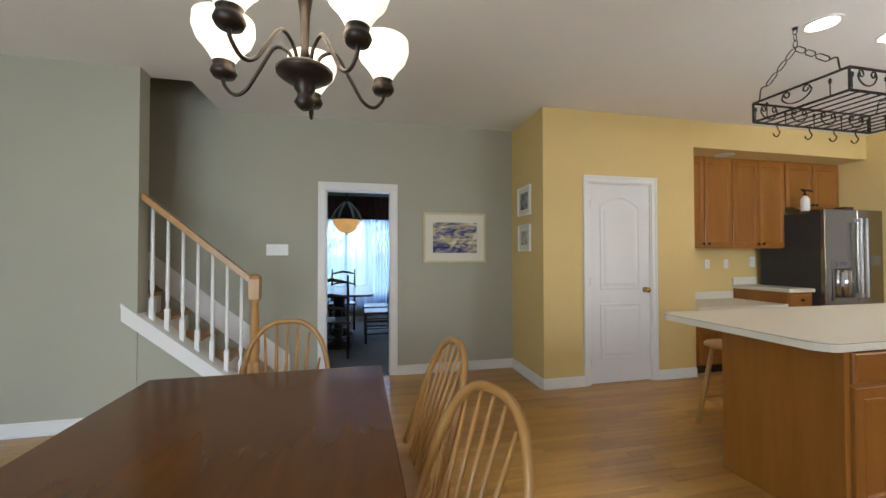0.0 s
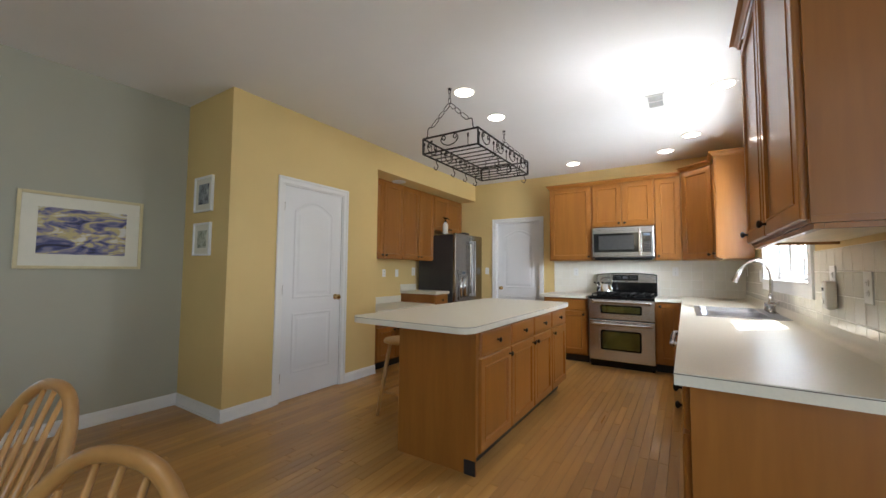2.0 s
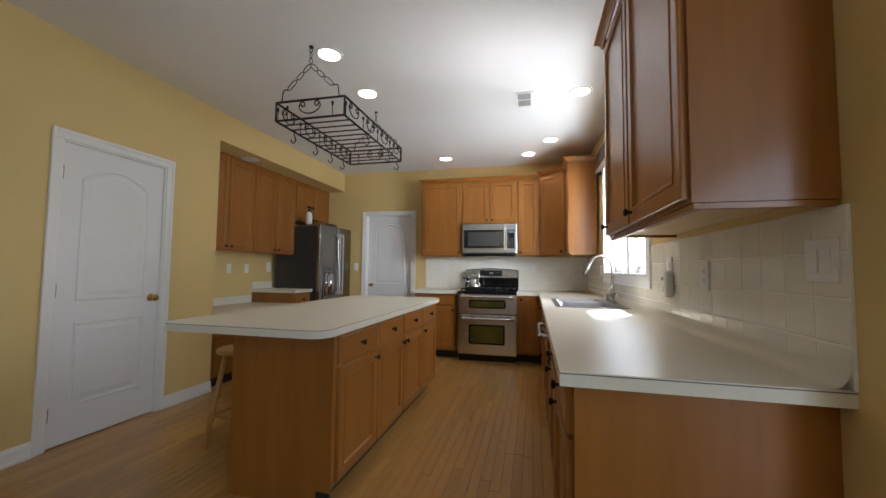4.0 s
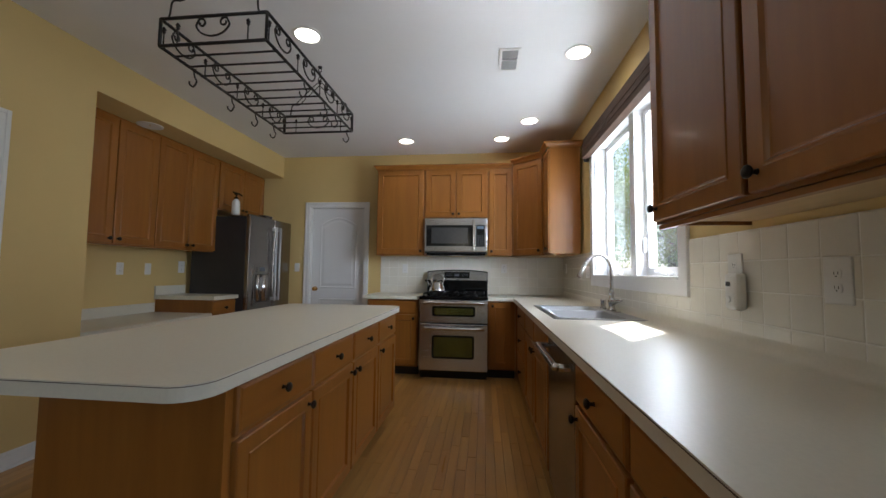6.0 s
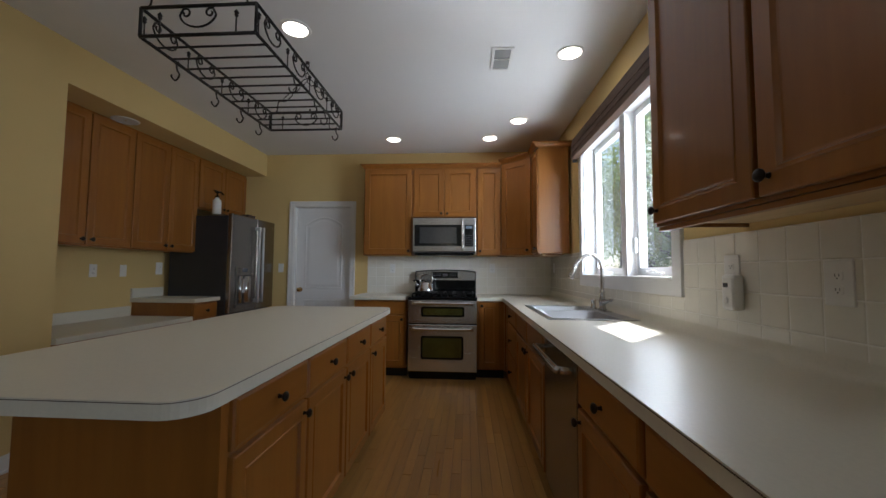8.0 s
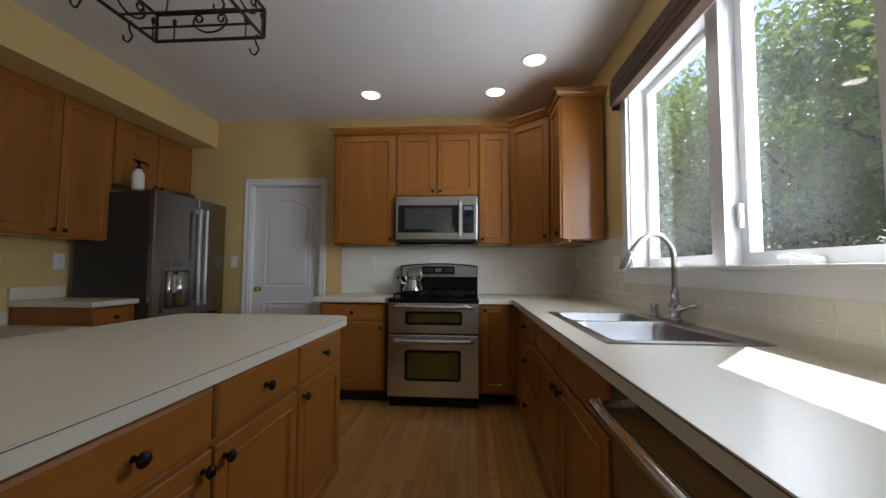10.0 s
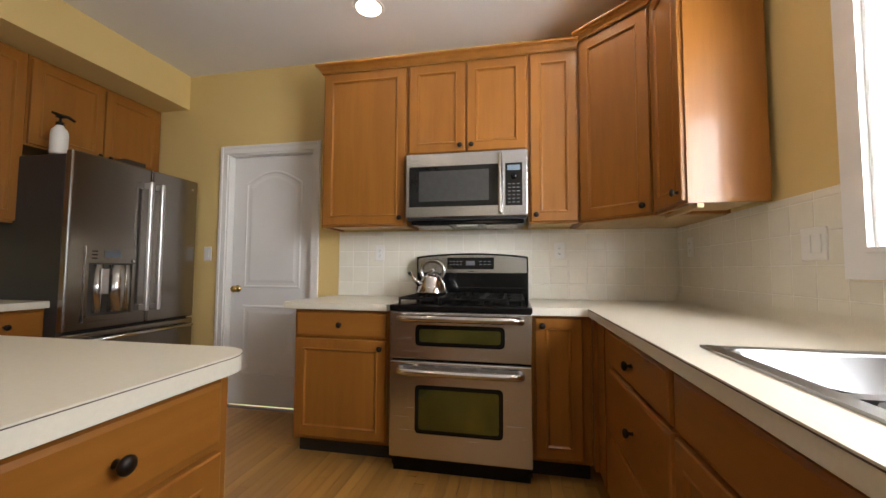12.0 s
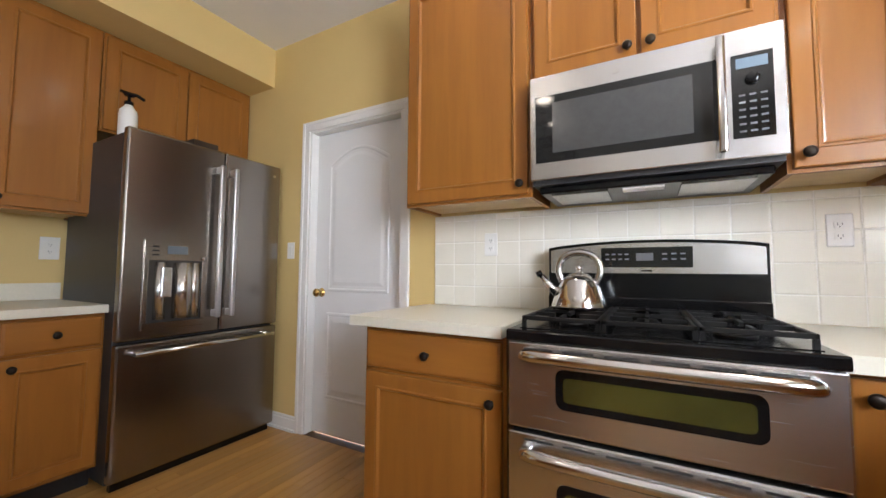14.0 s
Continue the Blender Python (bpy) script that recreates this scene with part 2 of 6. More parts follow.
def tube(bm, pts, r, seg=8, cap=True):
    """A round bar along a line of points; r may be one radius or one for each point."""
    pts = [Vector(p) for p in pts]
    rad = r if isinstance(r, (list, tuple)) else [r] * len(pts)
    rings, up = [], None
    for i, p in enumerate(pts):
        d = (pts[min(i + 1, len(pts) - 1)] - pts[max(i - 1, 0)]).normalized()
        if up is None:
            up = Vector((0, 0, 1)) if abs(d.z) < 0.9 else Vector((1, 0, 0))
        a = d.cross(up).normalized()
        b = a.cross(d).normalized()
        up = b
        rings.append([bm.verts.new(p + rad[i] * (a * math.cos(2 * math.pi * k / seg) + b * math.sin(2 * math.pi * k / seg))) for k in range(seg)])
    for a, b in zip(rings, rings[1:]):
        for k in range(seg):
            f = bm.faces.new((a[k], a[(k + 1) % seg], b[(k + 1) % seg], b[k]))
            f.smooth = True
    if cap:
        bm.faces.new(rings[0][::-1])
        bm.faces.new(rings[-1])
    return bm


def arc(c, r, a0, a1, n, u=(1, 0, 0), v=(0, 0, 1)):
    c, u, v = Vector(c), Vector(u), Vector(v)
    return [c + r * (u * math.cos(radians(a0 + (a1 - a0) * i / n)) + v * math.sin(radians(a0 + (a1 - a0) * i / n))) for i in range(n + 1)]


def smooth_line(pts, n=6):
    """A curve through points (Catmull-Rom)."""
    pts = [Vector(p) for p in pts]
    out = []
    for i in range(len(pts) - 1):
        p0, p1, p2, p3 = pts[max(i - 1, 0)], pts[i], pts[i + 1], pts[min(i + 2, len(pts) - 1)]
        for k in range(n):
            t = k / n
            out.append(0.5 * ((2 * p1) + (p2 - p0) * t + (2 * p0 - 5 * p1 + 4 * p2 - p3) * t * t + (3 * p1 - p0 - 3 * p2 + p3) * t ** 3))
    out.append(pts[-1])
    return out


def done(name, bm, material):
    bmesh.ops.recalc_face_normals(bm, faces=bm.faces)
    me = bpy.data.meshes.new(name)
    bm.to_mesh(me)
    bm.free()
    for m in material if isinstance(material, (list, tuple)) else [material]:
        me.materials.append(m)
    return me


def part(name, bm, material, parent, label="", at=None):
    ob = new(name, done(name, bm, material))
    ob.parent = parent
    if at is not None:
        ob.matrix_basis = at
    return tagged(ob, label)


def thing(name, m, label, category, group="", kind=""):
    ob = new(name)
    ob.empty_display_size = 0.05
    ob.matrix_basis = m
    return tagged(ob, label, category, group, kind)


def solid(name, bm, material, label, category, group="", kind="", at=None):
    ob = new(name, done(name, bm, material))
    if at is not None:
        ob.matrix_basis = at
    return tagged(ob, label, category, group, kind)


def B(*boxes, bevel=0.0):
    bm = bmesh.new()
    for b in boxes:
        box(bm, *b, bevel=bevel)
    return bm


def wall_with_holes(axis, c0, c1, a0, a1, z0, z1, holes):
    """A slab between c0 and c1 on one axis, from a0 to a1 along the other, with openings (a, b, low, high)."""
    bm = bmesh.new()
    def put(u0, u1, w0, w1):
        if u1 - u0 > 1e-4 and w1 - w0 > 1e-4:
            if axis == "x":
                box(bm, c0, c1, u0, u1, w0, w1)
            else:
                box(bm, u0, u1, c0, c1, w0, w1)
    at = a0
    for h0, h1, lo, hi in sorted(holes):
        put(at, h0, z0, z1)
        put(h0, h1, z0, lo)
        put(h0, h1, hi, z1)
        at = h1
    put(at, a1, z0, z1)
    return bm


# ---------------------------------------------------------------- plan
CEIL = 2.73
XS = 6.25                   # wall behind the range
YW = -0.08                  # window wall
YP = 3.67                   # pantry wall and the header over the niche
YG = 4.43                   # grey wall
XP = 1.97                   # corner of the pantry
XN = 3.725                  # where the niche begins
YN = 4.29                   # back of the niche
TOP = 0.90                  # worktop
NOOK_X = 1.62               # return wall of the breakfast bay


def structure(name, bm, material, label, category):
    return solid(name, bm, material, label, category, kind="structure")


structure("floor_base", B((-3.20, XS + 0.10, YW - 0.05, YG + 0.02, -0.12, -0.012), (-3.20, NOOK_X + 0.05, -1.75, YW - 0.05, -0.12, -0.012)), M_SUB, "dark gap layer under the oak strip floor", "floor")
cbm = bmesh.new()
box(cbm, -1.12, XS + 0.15, YW - 0.16, YG + 0.12, CEIL, CEIL + 0.12)
box(cbm, -1.12, 1.76, -1.75, YW - 0.16, CEIL, CEIL + 0.12)
box(cbm, -3.2, -1.12, -1.75, 3.80, CEIL, CEIL + 0.12)
structure("ceiling", cbm, M_CEIL, "flat white painted ceiling over kitchen and breakfast area", "ceiling")

structure("wall_east", wall_with_holes("x", XS, XS + 0.14, YW - 0.2, YN + 0.12, 0, CEIL, [(2.50, 3.27, 0, 2.035)]), M_YELLOW, "yellow painted wall behind the range", "wall")
structure("wall_south", wall_with_holes("y", YW - 0.16, YW, 1.62, XS, 0, CEIL, [(3.41, 4.90, 1.15, 2.32)]), M_YELLOW, "yellow painted window wall over the sink counter", "wall")
structure("wall_nook_side", B((1.62, 1.76, -1.62, YW - 0.16, 0, CEIL)), M_YELLOW, "yellow painted return wall of the breakfast bay", "wall")
structure("wall_nook", wall_with_holes("y", -1.75, -1.62, -3.2, 1.74, 0, CEIL, [(-2.8, -0.4, 0.25, 2.25)]), M_GREY, "grey-green painted wall of the breakfast bay", "wall")
structure("wall_west", B((-3.32, -3.2, -1.75, YG + 0.12, 0, CEIL + 2.4)), M_GREY, "grey-green painted wall of the breakfast area", "wall")
structure("wall_pantry", wall_with_holes("y", YP, YP + 0.11, XP, XN, 0, CEIL, [(2.462, 3.188, 0, 2.02)]), M_YELLOW, "yellow painted pantry wall", "wall")
structure("wall_pantry_side", B((XP, XP + 0.11, YP + 0.11, YG, 0, CEIL)), M_YELLOW, "yellow painted side of the pantry", "wall")
structure("wall_niche_side", B((XN - 0.11, XN, YP + 0.11, YN, 0, CEIL)), M_YELLOW, "yellow painted side of the cabinet niche", "wall")
structure("wall_niche_back", B((XP + 0.11, XS, YN, YN + 0.12, 0, CEIL)), M_YELLOW, "yellow painted back of the cabinet niche", "wall")
structure("niche_header", B((XN, XS, YP, YN, 2.44, CEIL)), M_YELLOW, "yellow painted dropped header over the niche", "wall")
structure("wall_north", wall_with_holes("y", YG, YG + 0.13, -3.2, XP + 0.11, 0, CEIL + 2.4, [(-0.11, 0.57, 0, 1.985)]), M_GREY, "grey-green painted wall with a cased opening", "wall")

# stair side: full wall, sloped knee wall
# unseen upper wall and ceiling, added to close the stairwell against sky light
structure("wall_stair_upper", B((-1.12, -1.0, 3.76, YG, CEIL + 0.12, CEIL + 2.4), (-1.40, -1.0, 3.62, 3.76, CEIL + 0.121, CEIL + 2.4)), M_GREY, "unseen upper stairwell wall that keeps sky light out", "wall")
structure("ceiling_stair", B((-3.32, -1.0, 3.62, YG + 0.13, CEIL + 2.4, CEIL + 2.5)), M_CEIL, "unseen stairwell ceiling that keeps sky light out", "ceiling")
structure("wall_stair", B((-3.2, -1.40, 3.62, 3.76, 0, CEIL + 2.4)), M_GREY, "grey-green painted wall beside the stair", "wall")
bm = bmesh.new()
prof = [(-1.40, 0), (-0.62, 0), (-0.62, 0.16), (-1.40, 0.815)]
a = [bm.verts.new((x, 3.63, z)) for x, z in prof]
b = [bm.verts.new((x, 3.75, z)) for x, z in prof]
bm.faces.new(a), bm.faces.new(b[::-1])
for i in range(4):
    bm.faces.new((a[i], b[i], b[(i + 1) % 4], a[(i + 1) % 4]))
structure("wall_stair_knee", bm, M_GREY, "sloping grey-green knee wall under the stair rail", "wall")

# dining room beyond
structure("floor_dining", B((-2.6, 4.2, YG, 8.05, -0.12, 0.0)), M_CARPET, "dark grey carpet of the dining room", "floor")
structure("ceiling_dining", B((-2.6, 4.2, YG + 0.13, 8.05, 2.70, 2.82)), M_CEIL, "white ceiling of the dining room", "ceiling")
structure("wall_dining_north", wall_with_holes("y", 7.9, 8.05, -2.6, 4.2, 0, 2.7, [(-0.9, 2.6, 0.45, 2.0)]), M_GREY, "grey painted dining room wall with a wide window", "wall")
structure("wall_dining_west", B((-2.72, -2.6, YG + 0.13, 8.05, 0, 2.7)), M_GREY, "grey painted dining room wall", "wall")
structure("wall_dining_east", B((4.2, 4.32, YG + 0.13, 8.05, 0, 2.7)), M_GREY, "grey painted dining room wall", "wall")


# ---------------------------------------------------------------- cabinets
def panel_front(w, h, frame_w=0.052, thick=0.02):
    """A door or drawer front: local x to the right, z up, its face towards -y."""
    bm = bmesh.new()
    loops = [(0, 0), (0, -thick + 0.005), (0.0018, -thick + 0.0015), (0.005, -thick), (frame_w, -thick), (frame_w + 0.003, -thick - 0.003), (frame_w + 0.009, -thick - 0.003), (frame_w + 0.012, -thick + 0.001), (frame_w + 0.016, -thick + 0.007), (frame_w + 0.022, -thick + 0.008)]
    if frame_w <= 0:
        loops = [(0, 0), (0, -thick + 0.010), (0.004, -thick + 0.003), (0.014, -thick)]
    rings = [[bm.verts.new((x, y, z)) for x, z in ((o, o), (w - o, o), (w - o, h - o), (o, h - o))] for o, y in loops]
    for r0, r1 in zip(rings, rings[1:]):
        for i in range(4):
            bm.faces.new((r0[i], r0[(i + 1) % 4], r1[(i + 1) % 4], r1[i]))
    bm.faces.new(rings[-1])
    bm.faces.new(rings[0][::-1])
    return bm


def knob_mesh():
    bm = bmesh.new()
    lathe(bm, [(0.0085, 0), (0.006, 0.004), (0.0055, 0.012), (0.012, 0.016), (0.0165, 0.021), (0.0165, 0.026), (0.011, 0.031), (0.003, 0.0325)], pose(0, 0, 0, 90, 0, 0), 14)
    return bm


KNOB = done("knob", knob_mesh(), M_KNOB)


def add_knob(parent, x, z, y=-0.02):
    k = new("knob", KNOB)
    k.parent = parent
    k.matrix_basis = pose(x, y, z)
    return tagged(k, "small round dark bronze knob")


def front(parent, name, x, z, w, h, knob=None, frame_w=0.052):
    d = part(name, panel_front(w, h, frame_w), M_WOOD if name == "door" else M_WOODH, parent, at=pose(x, 0, z))
    if knob:
        add_knob(d, knob[0], knob[1], -0.0195 if frame_w > 0 else -0.02)
    return d


def base_cabinet(m, w, fronts, d=0.585, h=0.86, label="", group="kitchen base cabinets", kick=True):
    """fronts: rows of (kind, x, z, w, h, knob)."""
    c = thing("base_cabinet", m, label, "cabinet", group)
    part("body", B((0, w, 0.0, d, 0.105 if kick else 0.0, h)), M_WOOD, c)
    if kick:
        part("toe_kick", B((0, w, 0.075, d, 0.0, 0.105)), M_KICK, c, "black recessed toe kick")
    for kind, x, z, fw, fh, kn in fronts:
        front(c, kind, x, z, fw, fh, kn, 0.052 if kind == "door" else -1)
    return c


def wall_cabinet(m, w, z0, z1, fronts, d=0.31, label=""):
    c = thing("wall_cabinet", m, label, "cabinet", "kitchen wall cabinets")
    part("body", B((0, w, 0.0, d, z0 + 0.020, z1)), M_WOOD, c)
    part("bottom_rail", B((0, w, 0.0, 0.019, z0, z0 + 0.0198), (0, 0.016, 0.0192, d, z0, z0 + 0.0198), (w - 0.016, w, 0.0192, d, z0, z0 + 0.0198)), M_WOODH, c)
    part("underside", B((0.0165, w - 0.0165, 0.0195, d - 0.002, z0 + 0.013, z0 + 0.0198)), M_PLY, c, "pale maple underside")
    for x, z, fw, fh, kn in fronts:
        front(c, "door", x, z, fw, fh, kn)
    return c


def drawer_door(w, side="r", g=0.012):
    """A drawer above a door."""
    kx = w - 2 * g - 0.035 if side == "r" else 0.035
    return [("drawer_front", g, 0.70, w - 2 * g, 0.145, ((w - 2 * g) / 2, 0.0725)), ("door", g, 0.125, w - 2 * g, 0.56, (kx, 0.52))]


# along the range wall; local x runs to -y
def east(y, x=5.66):
    return pose(x, y, 0, 0, 0, -90)


base_cabinet(east(2.25), 0.59, drawer_door(0.59), label="orange-brown maple base cabinet with drawer beside the range")
base_cabinet(east(0.872), 0.302, [("door", 0.02, 0.125, 0.235, 0.72, (0.035, 0.68))], label="narrow orange-brown maple base cabinet in the corner")
WZ = 1.375
wall_cabinet(east(2.24, 5.92), 0.60, WZ, 2.44, [(0.012, WZ + 0.012, 0.576, 1.035, (0.545, 0.04))], label="tall single-door maple wall cabinet by the back door")
wall_cabinet(east(1.638, 5.92), 0.766, 1.83, 2.44, [(0.012, 1.842, 0.365, 0.58, (0.335, 0.035)), (0.389, 1.842, 0.365, 0.58, (0.03, 0.035))], label="two-door maple wall cabinet over the microwave")
wall_cabinet(east(0.870, 5.92), 0.296, WZ, 2.44, [(0.012, WZ + 0.012, 0.272, 1.035, (0.03, 0.04))], label="narrow maple wall cabinet beside the microwave")

def slab(bm, pts, z0, z1):
    lo = [bm.verts.new((x, y, z0)) for x, y in pts]
    hi = [bm.verts.new((x, y, z1)) for x, y in pts]
    bm.faces.new(lo[::-1]), bm.faces.new(hi)
    n = len(pts)
    for i in range(n):
        bm.faces.new((lo[i], lo[(i + 1) % n], hi[(i + 1) % n], hi[i]))
    return bm


# diagonal corner wall cabinet
c = thing("wall_cabinet", pose(0, 0, 0), "diagonal maple corner wall cabinet", "cabinet", "kitchen wall cabinets")
bm = bmesh.new()
poly = [(5.92, 0.572), (6.248, 0.572), (6.248, YW + 0.002), (5.635, YW + 0.002), (5.635, 0.255)]
lo = [bm.verts.new((x, y, WZ)) for x, y in poly]
hi = [bm.verts.new((x, y, 2.48)) for x, y in poly]
bm.faces.new(lo[::-1]), bm.faces.new(hi)
for i in range(5):
    bm.faces.new((lo[i], lo[(i + 1) % 5], hi[(i + 1) % 5], hi[i]))
part("body", bm, M_WOOD, c)
bm = slab(bmesh.new(), [(5.925, 0.548), (6.236, 0.548), (6.236, YW + 0.012), (5.648, YW + 0.012), (5.648, 0.258)], WZ - 0.005, WZ - 0.0005)
part("underside", bm, M_PLY, c, "pale maple underside")
dl = math.hypot(5.92 - 5.635, 0.572 - 0.255)
da = math.degrees(math.atan2(0.255 - 0.572, 5.635 - 5.92))
d = part("door", panel_front(dl - 0.03, 1.07), M_WOOD, c, at=pose(5.92, 0.572, WZ + 0.012, 0, 0, da) @ pose(0.015, 0, 0))
add_knob(d, dl - 0.065, 0.04)


# along the window wall; local x runs to -x
def south(x, y=0.55):
    return pose(x, y, 0, 0, 0, 180)


wall_cabinet(south(5.635, 0.25), 0.345, WZ, 2.48, [(0.012, WZ + 0.012, 0.321, 1.07, (0.285, 0.04))], d=0.303, label="maple wall cabinet at the window with a plain end panel")
wall_cabinet(south(2.915, 0.25), 1.115, 1.362, 2.46, [(0.012, 1.374, 0.505, 1.06, (0.035, 0.045)), (0.535, 1.374, 0.565, 1.06, (0.035, 0.045))], d=0.328, label="two-door reddish maple wall cabinet over the counter end")
db = base_cabinet(south(5.30), 0.66, [("drawer_front", 0.012, 0.70, 0.636, 0.145, (0.318, 0.0725)), ("drawer_front", 0.012, 0.42, 0.636, 0.265, (0.318, 0.13)), ("drawer_front", 0.012, 0.125, 0.636, 0.28, (0.318, 0.14))], label="maple drawer base with three drawers")
part("filler", B((-0.356, -0.0005, 0.0, 0.585, 0.105, 0.86), bevel=0.002), M_WOOD, db, "plain maple corner filler")
part("stile", B((-0.20, -0.14, -0.006, -0.0002, 0.11, 0.855), bevel=0.002), M_WOOD, db)
part("corner_stile", B((-0.356, -0.300, -0.0195, -0.0002, 0.105, 0.86), bevel=0.002), M_WOOD, db)
part("toe_kick", B((-0.356, -0.0005, 0.075, 0.585, 0.0, 0.105)), M_KICK, db, "black recessed toe kick")
base_cabinet(south(4.64), 1.14, [("drawer_front", 0.012, 0.70, 0.551, 0.145, None), ("drawer_front", 0.577, 0.70, 0.551, 0.145, None), ("door", 0.012, 0.125, 0.551, 0.56, (0.515, 0.52)), ("door", 0.577, 0.125, 0.551, 0.56, (0.035, 0.52))], h=0.70, label="maple sink base cabinet with two doors")
base_cabinet(south(2.89), 0.53, drawer_door(0.53, "l"), label="maple base cabinet with drawer at the counter end")
cab_end = base_cabinet(south(2.36), 0.508, drawer_door(0.508, "l"), label="narrow maple base cabinet closing the counter run")
part("end_panel", B((0.510, 0.520, 0.002, 0.629, 0.0, 0.859), bevel=0.001), M_WOOD, cab_end, "plain maple end panel")

# counter of the L: range wall piece, corner and sink run
SX0, SX1, SY0, SY1 = 3.76, 4.64, 0.0, 0.47     # sink cut-out
bm = bmesh.new()
for x0, x1, y0, y1 in ((1.785, SX0, YW, 0.59), (SX1, 5.61, YW, 0.59), (SX0, SX1, SY1, 0.59), (SX0, SX1, YW, SY0), (5.61, XS - 0.008, YW, 0.868)):
    box(bm, x0, x1, y0, y1, TOP - 0.04, TOP)
bmesh.ops.remove_doubles(bm, verts=bm.verts, dist=0.0005)
w = thing("worktop", pose(0, 0, 0), "cream laminate worktop along the window wall", "worktop")
part("top", bm, M_LAM, w)
bm = bmesh.new()
box(bm, 5.61, XS - 0.008, 1.660, 2.30, TOP - 0.04, TOP, bevel=0.003)
w2 = thing("worktop", pose(0, 0, 0), "short cream laminate worktop beside the range", "worktop")
part("top", bm, M_LAM, w2)

# ---------------------------------------------------------------- island
IX0, IX1, IY0, IY1 = 2.395, 4.385, 1.625, 2.215
isl = thing("kitchen_island", pose(IX0, IY0, 0), "maple kitchen island with four drawers over four doors", "island")
part("body", B((0.013, IX1 - IX0, 0, IY1 - IY0, 0.105, 0.855)), M_WOOD, isl)
part("end_panel", B((0, 0.012, 0.0, IY1 - IY0, 0.0, 0.855)), M_WOOD, isl, "plain maple end panel")
part("corner_post", B((-0.004, 0.026, -0.004, 0.0, 0.105, 0.855)), M_WOOD, isl)
part("toe_kick", B((0.012, IX1 - IX0, 0.075, IY1 - IY0 - 0.01, 0.0, 0.105), (-0.006, -0.001, 0.0, 0.075, 0.0, 0.085)), M_KICK, isl, "black recessed toe kick")
iw = 0.483
for i in range(4):
    x = 0.030 + i * iw
    front(isl, "drawer_front", x + 0.006, 0.695, iw - 0.012, 0.145, ((iw - 0.012) / 2, 0.0725), -1)
    front(isl, "door", x + 0.006, 0.12, iw - 0.012, 0.56, (0.035 if i > 1 else iw - 0.047, 0.52))


def rounded(x0, x1, y0, y1, r, n=8):
    pts = []
    for cx, cy, a0 in ((x1 - r, y1 - r, 0), (x0 + r, y1 - r, 90), (x0 + r, y0 + r, 180), (x1 - r, y0 + r, 270)):
        pts += [(cx + r * math.cos(radians(a0 + 90 * k / n)), cy + r * math.sin(radians(a0 + 90 * k / n))) for k in range(n + 1)]
    return pts


it = thing("island_top", pose(0, 0, 0), "cream laminate island top with rounded corners", "worktop")
pts = rounded(2.225, 4.43, 1.578, 2.53, 0.09)
part("top", slab(bmesh.new(), pts, 0.855, 0.896), M_LAM, it)

# ---------------------------------------------------------------- niche
wall_cabinet(pose(3.74, 3.95, 0), 1.60, 1.365, 2.436, [(0.012 + 0.398 * i, 1.377, 0.388, 1.035, (0.355 if i % 2 == 0 else 0.035, 0.04)) for i in range(4)], d=0.338, label="shaded maple wall cabinet with four doors in the niche")
wall_cabinet(pose(5.345, 3.95, 0), 0.90, 1.86, 2.436, [(0.012, 1.872, 0.43, 0.54, (0.40, 0.035)), (0.452, 1.872, 0.43, 0.54, (0.03, 0.035))], d=0.338, label="maple wall cabinet above the refrigerator")
base_cabinet(pose(4.955, 3.66, 0), 0.365, drawer_door(0.365, "l"), d=0.62, label="narrow maple base cabinet beside the refrigerator")
w3 = thing("worktop", pose(0, 0, 0), "short cream laminate worktop beside the refrigerator", "worktop")
part("top", B((4.94, 5.325, 3.62, YN - 0.002, TOP - 0.04, TOP), bevel=0.003), M_LAM, w3)
part("backsplash", B((4.94, 5.325, YN - 0.022, YN - 0.002, TOP + 0.002, TOP + 0.095)), M_LAM, w3)
base_cabinet(pose(3.74, 3.68, 0), 0.70, [("drawer_front", 0.012, 0.53, 0.676, 0.13, (0.338, 0.065)), ("door", 0.012, 0.125, 0.33, 0.39, (0.30, 0.35)), ("door", 0.358, 0.125, 0.33, 0.39, (0.03, 0.35))], d=0.60, h=0.685, label="low maple desk cabinet in the niche")
w4 = thing("desk_top", pose(0, 0, 0), "long cream laminate desk top in the niche", "desk")
part("top", B((XN + 0.004, 4.952, 3.64, YN - 0.002, 0.69, 0.73), bevel=0.003), M_LAM, w4)
part("backsplash", B((XN + 0.004, 4.936, YN - 0.022, YN - 0.002, 0.732, 0.825)), M_LAM, w4)
part("apron", B((4.445, 4.952, 3.68, 3.70, 0.56, 0.6895)), M_WOODH, w4, "plain maple apron over the knee space")

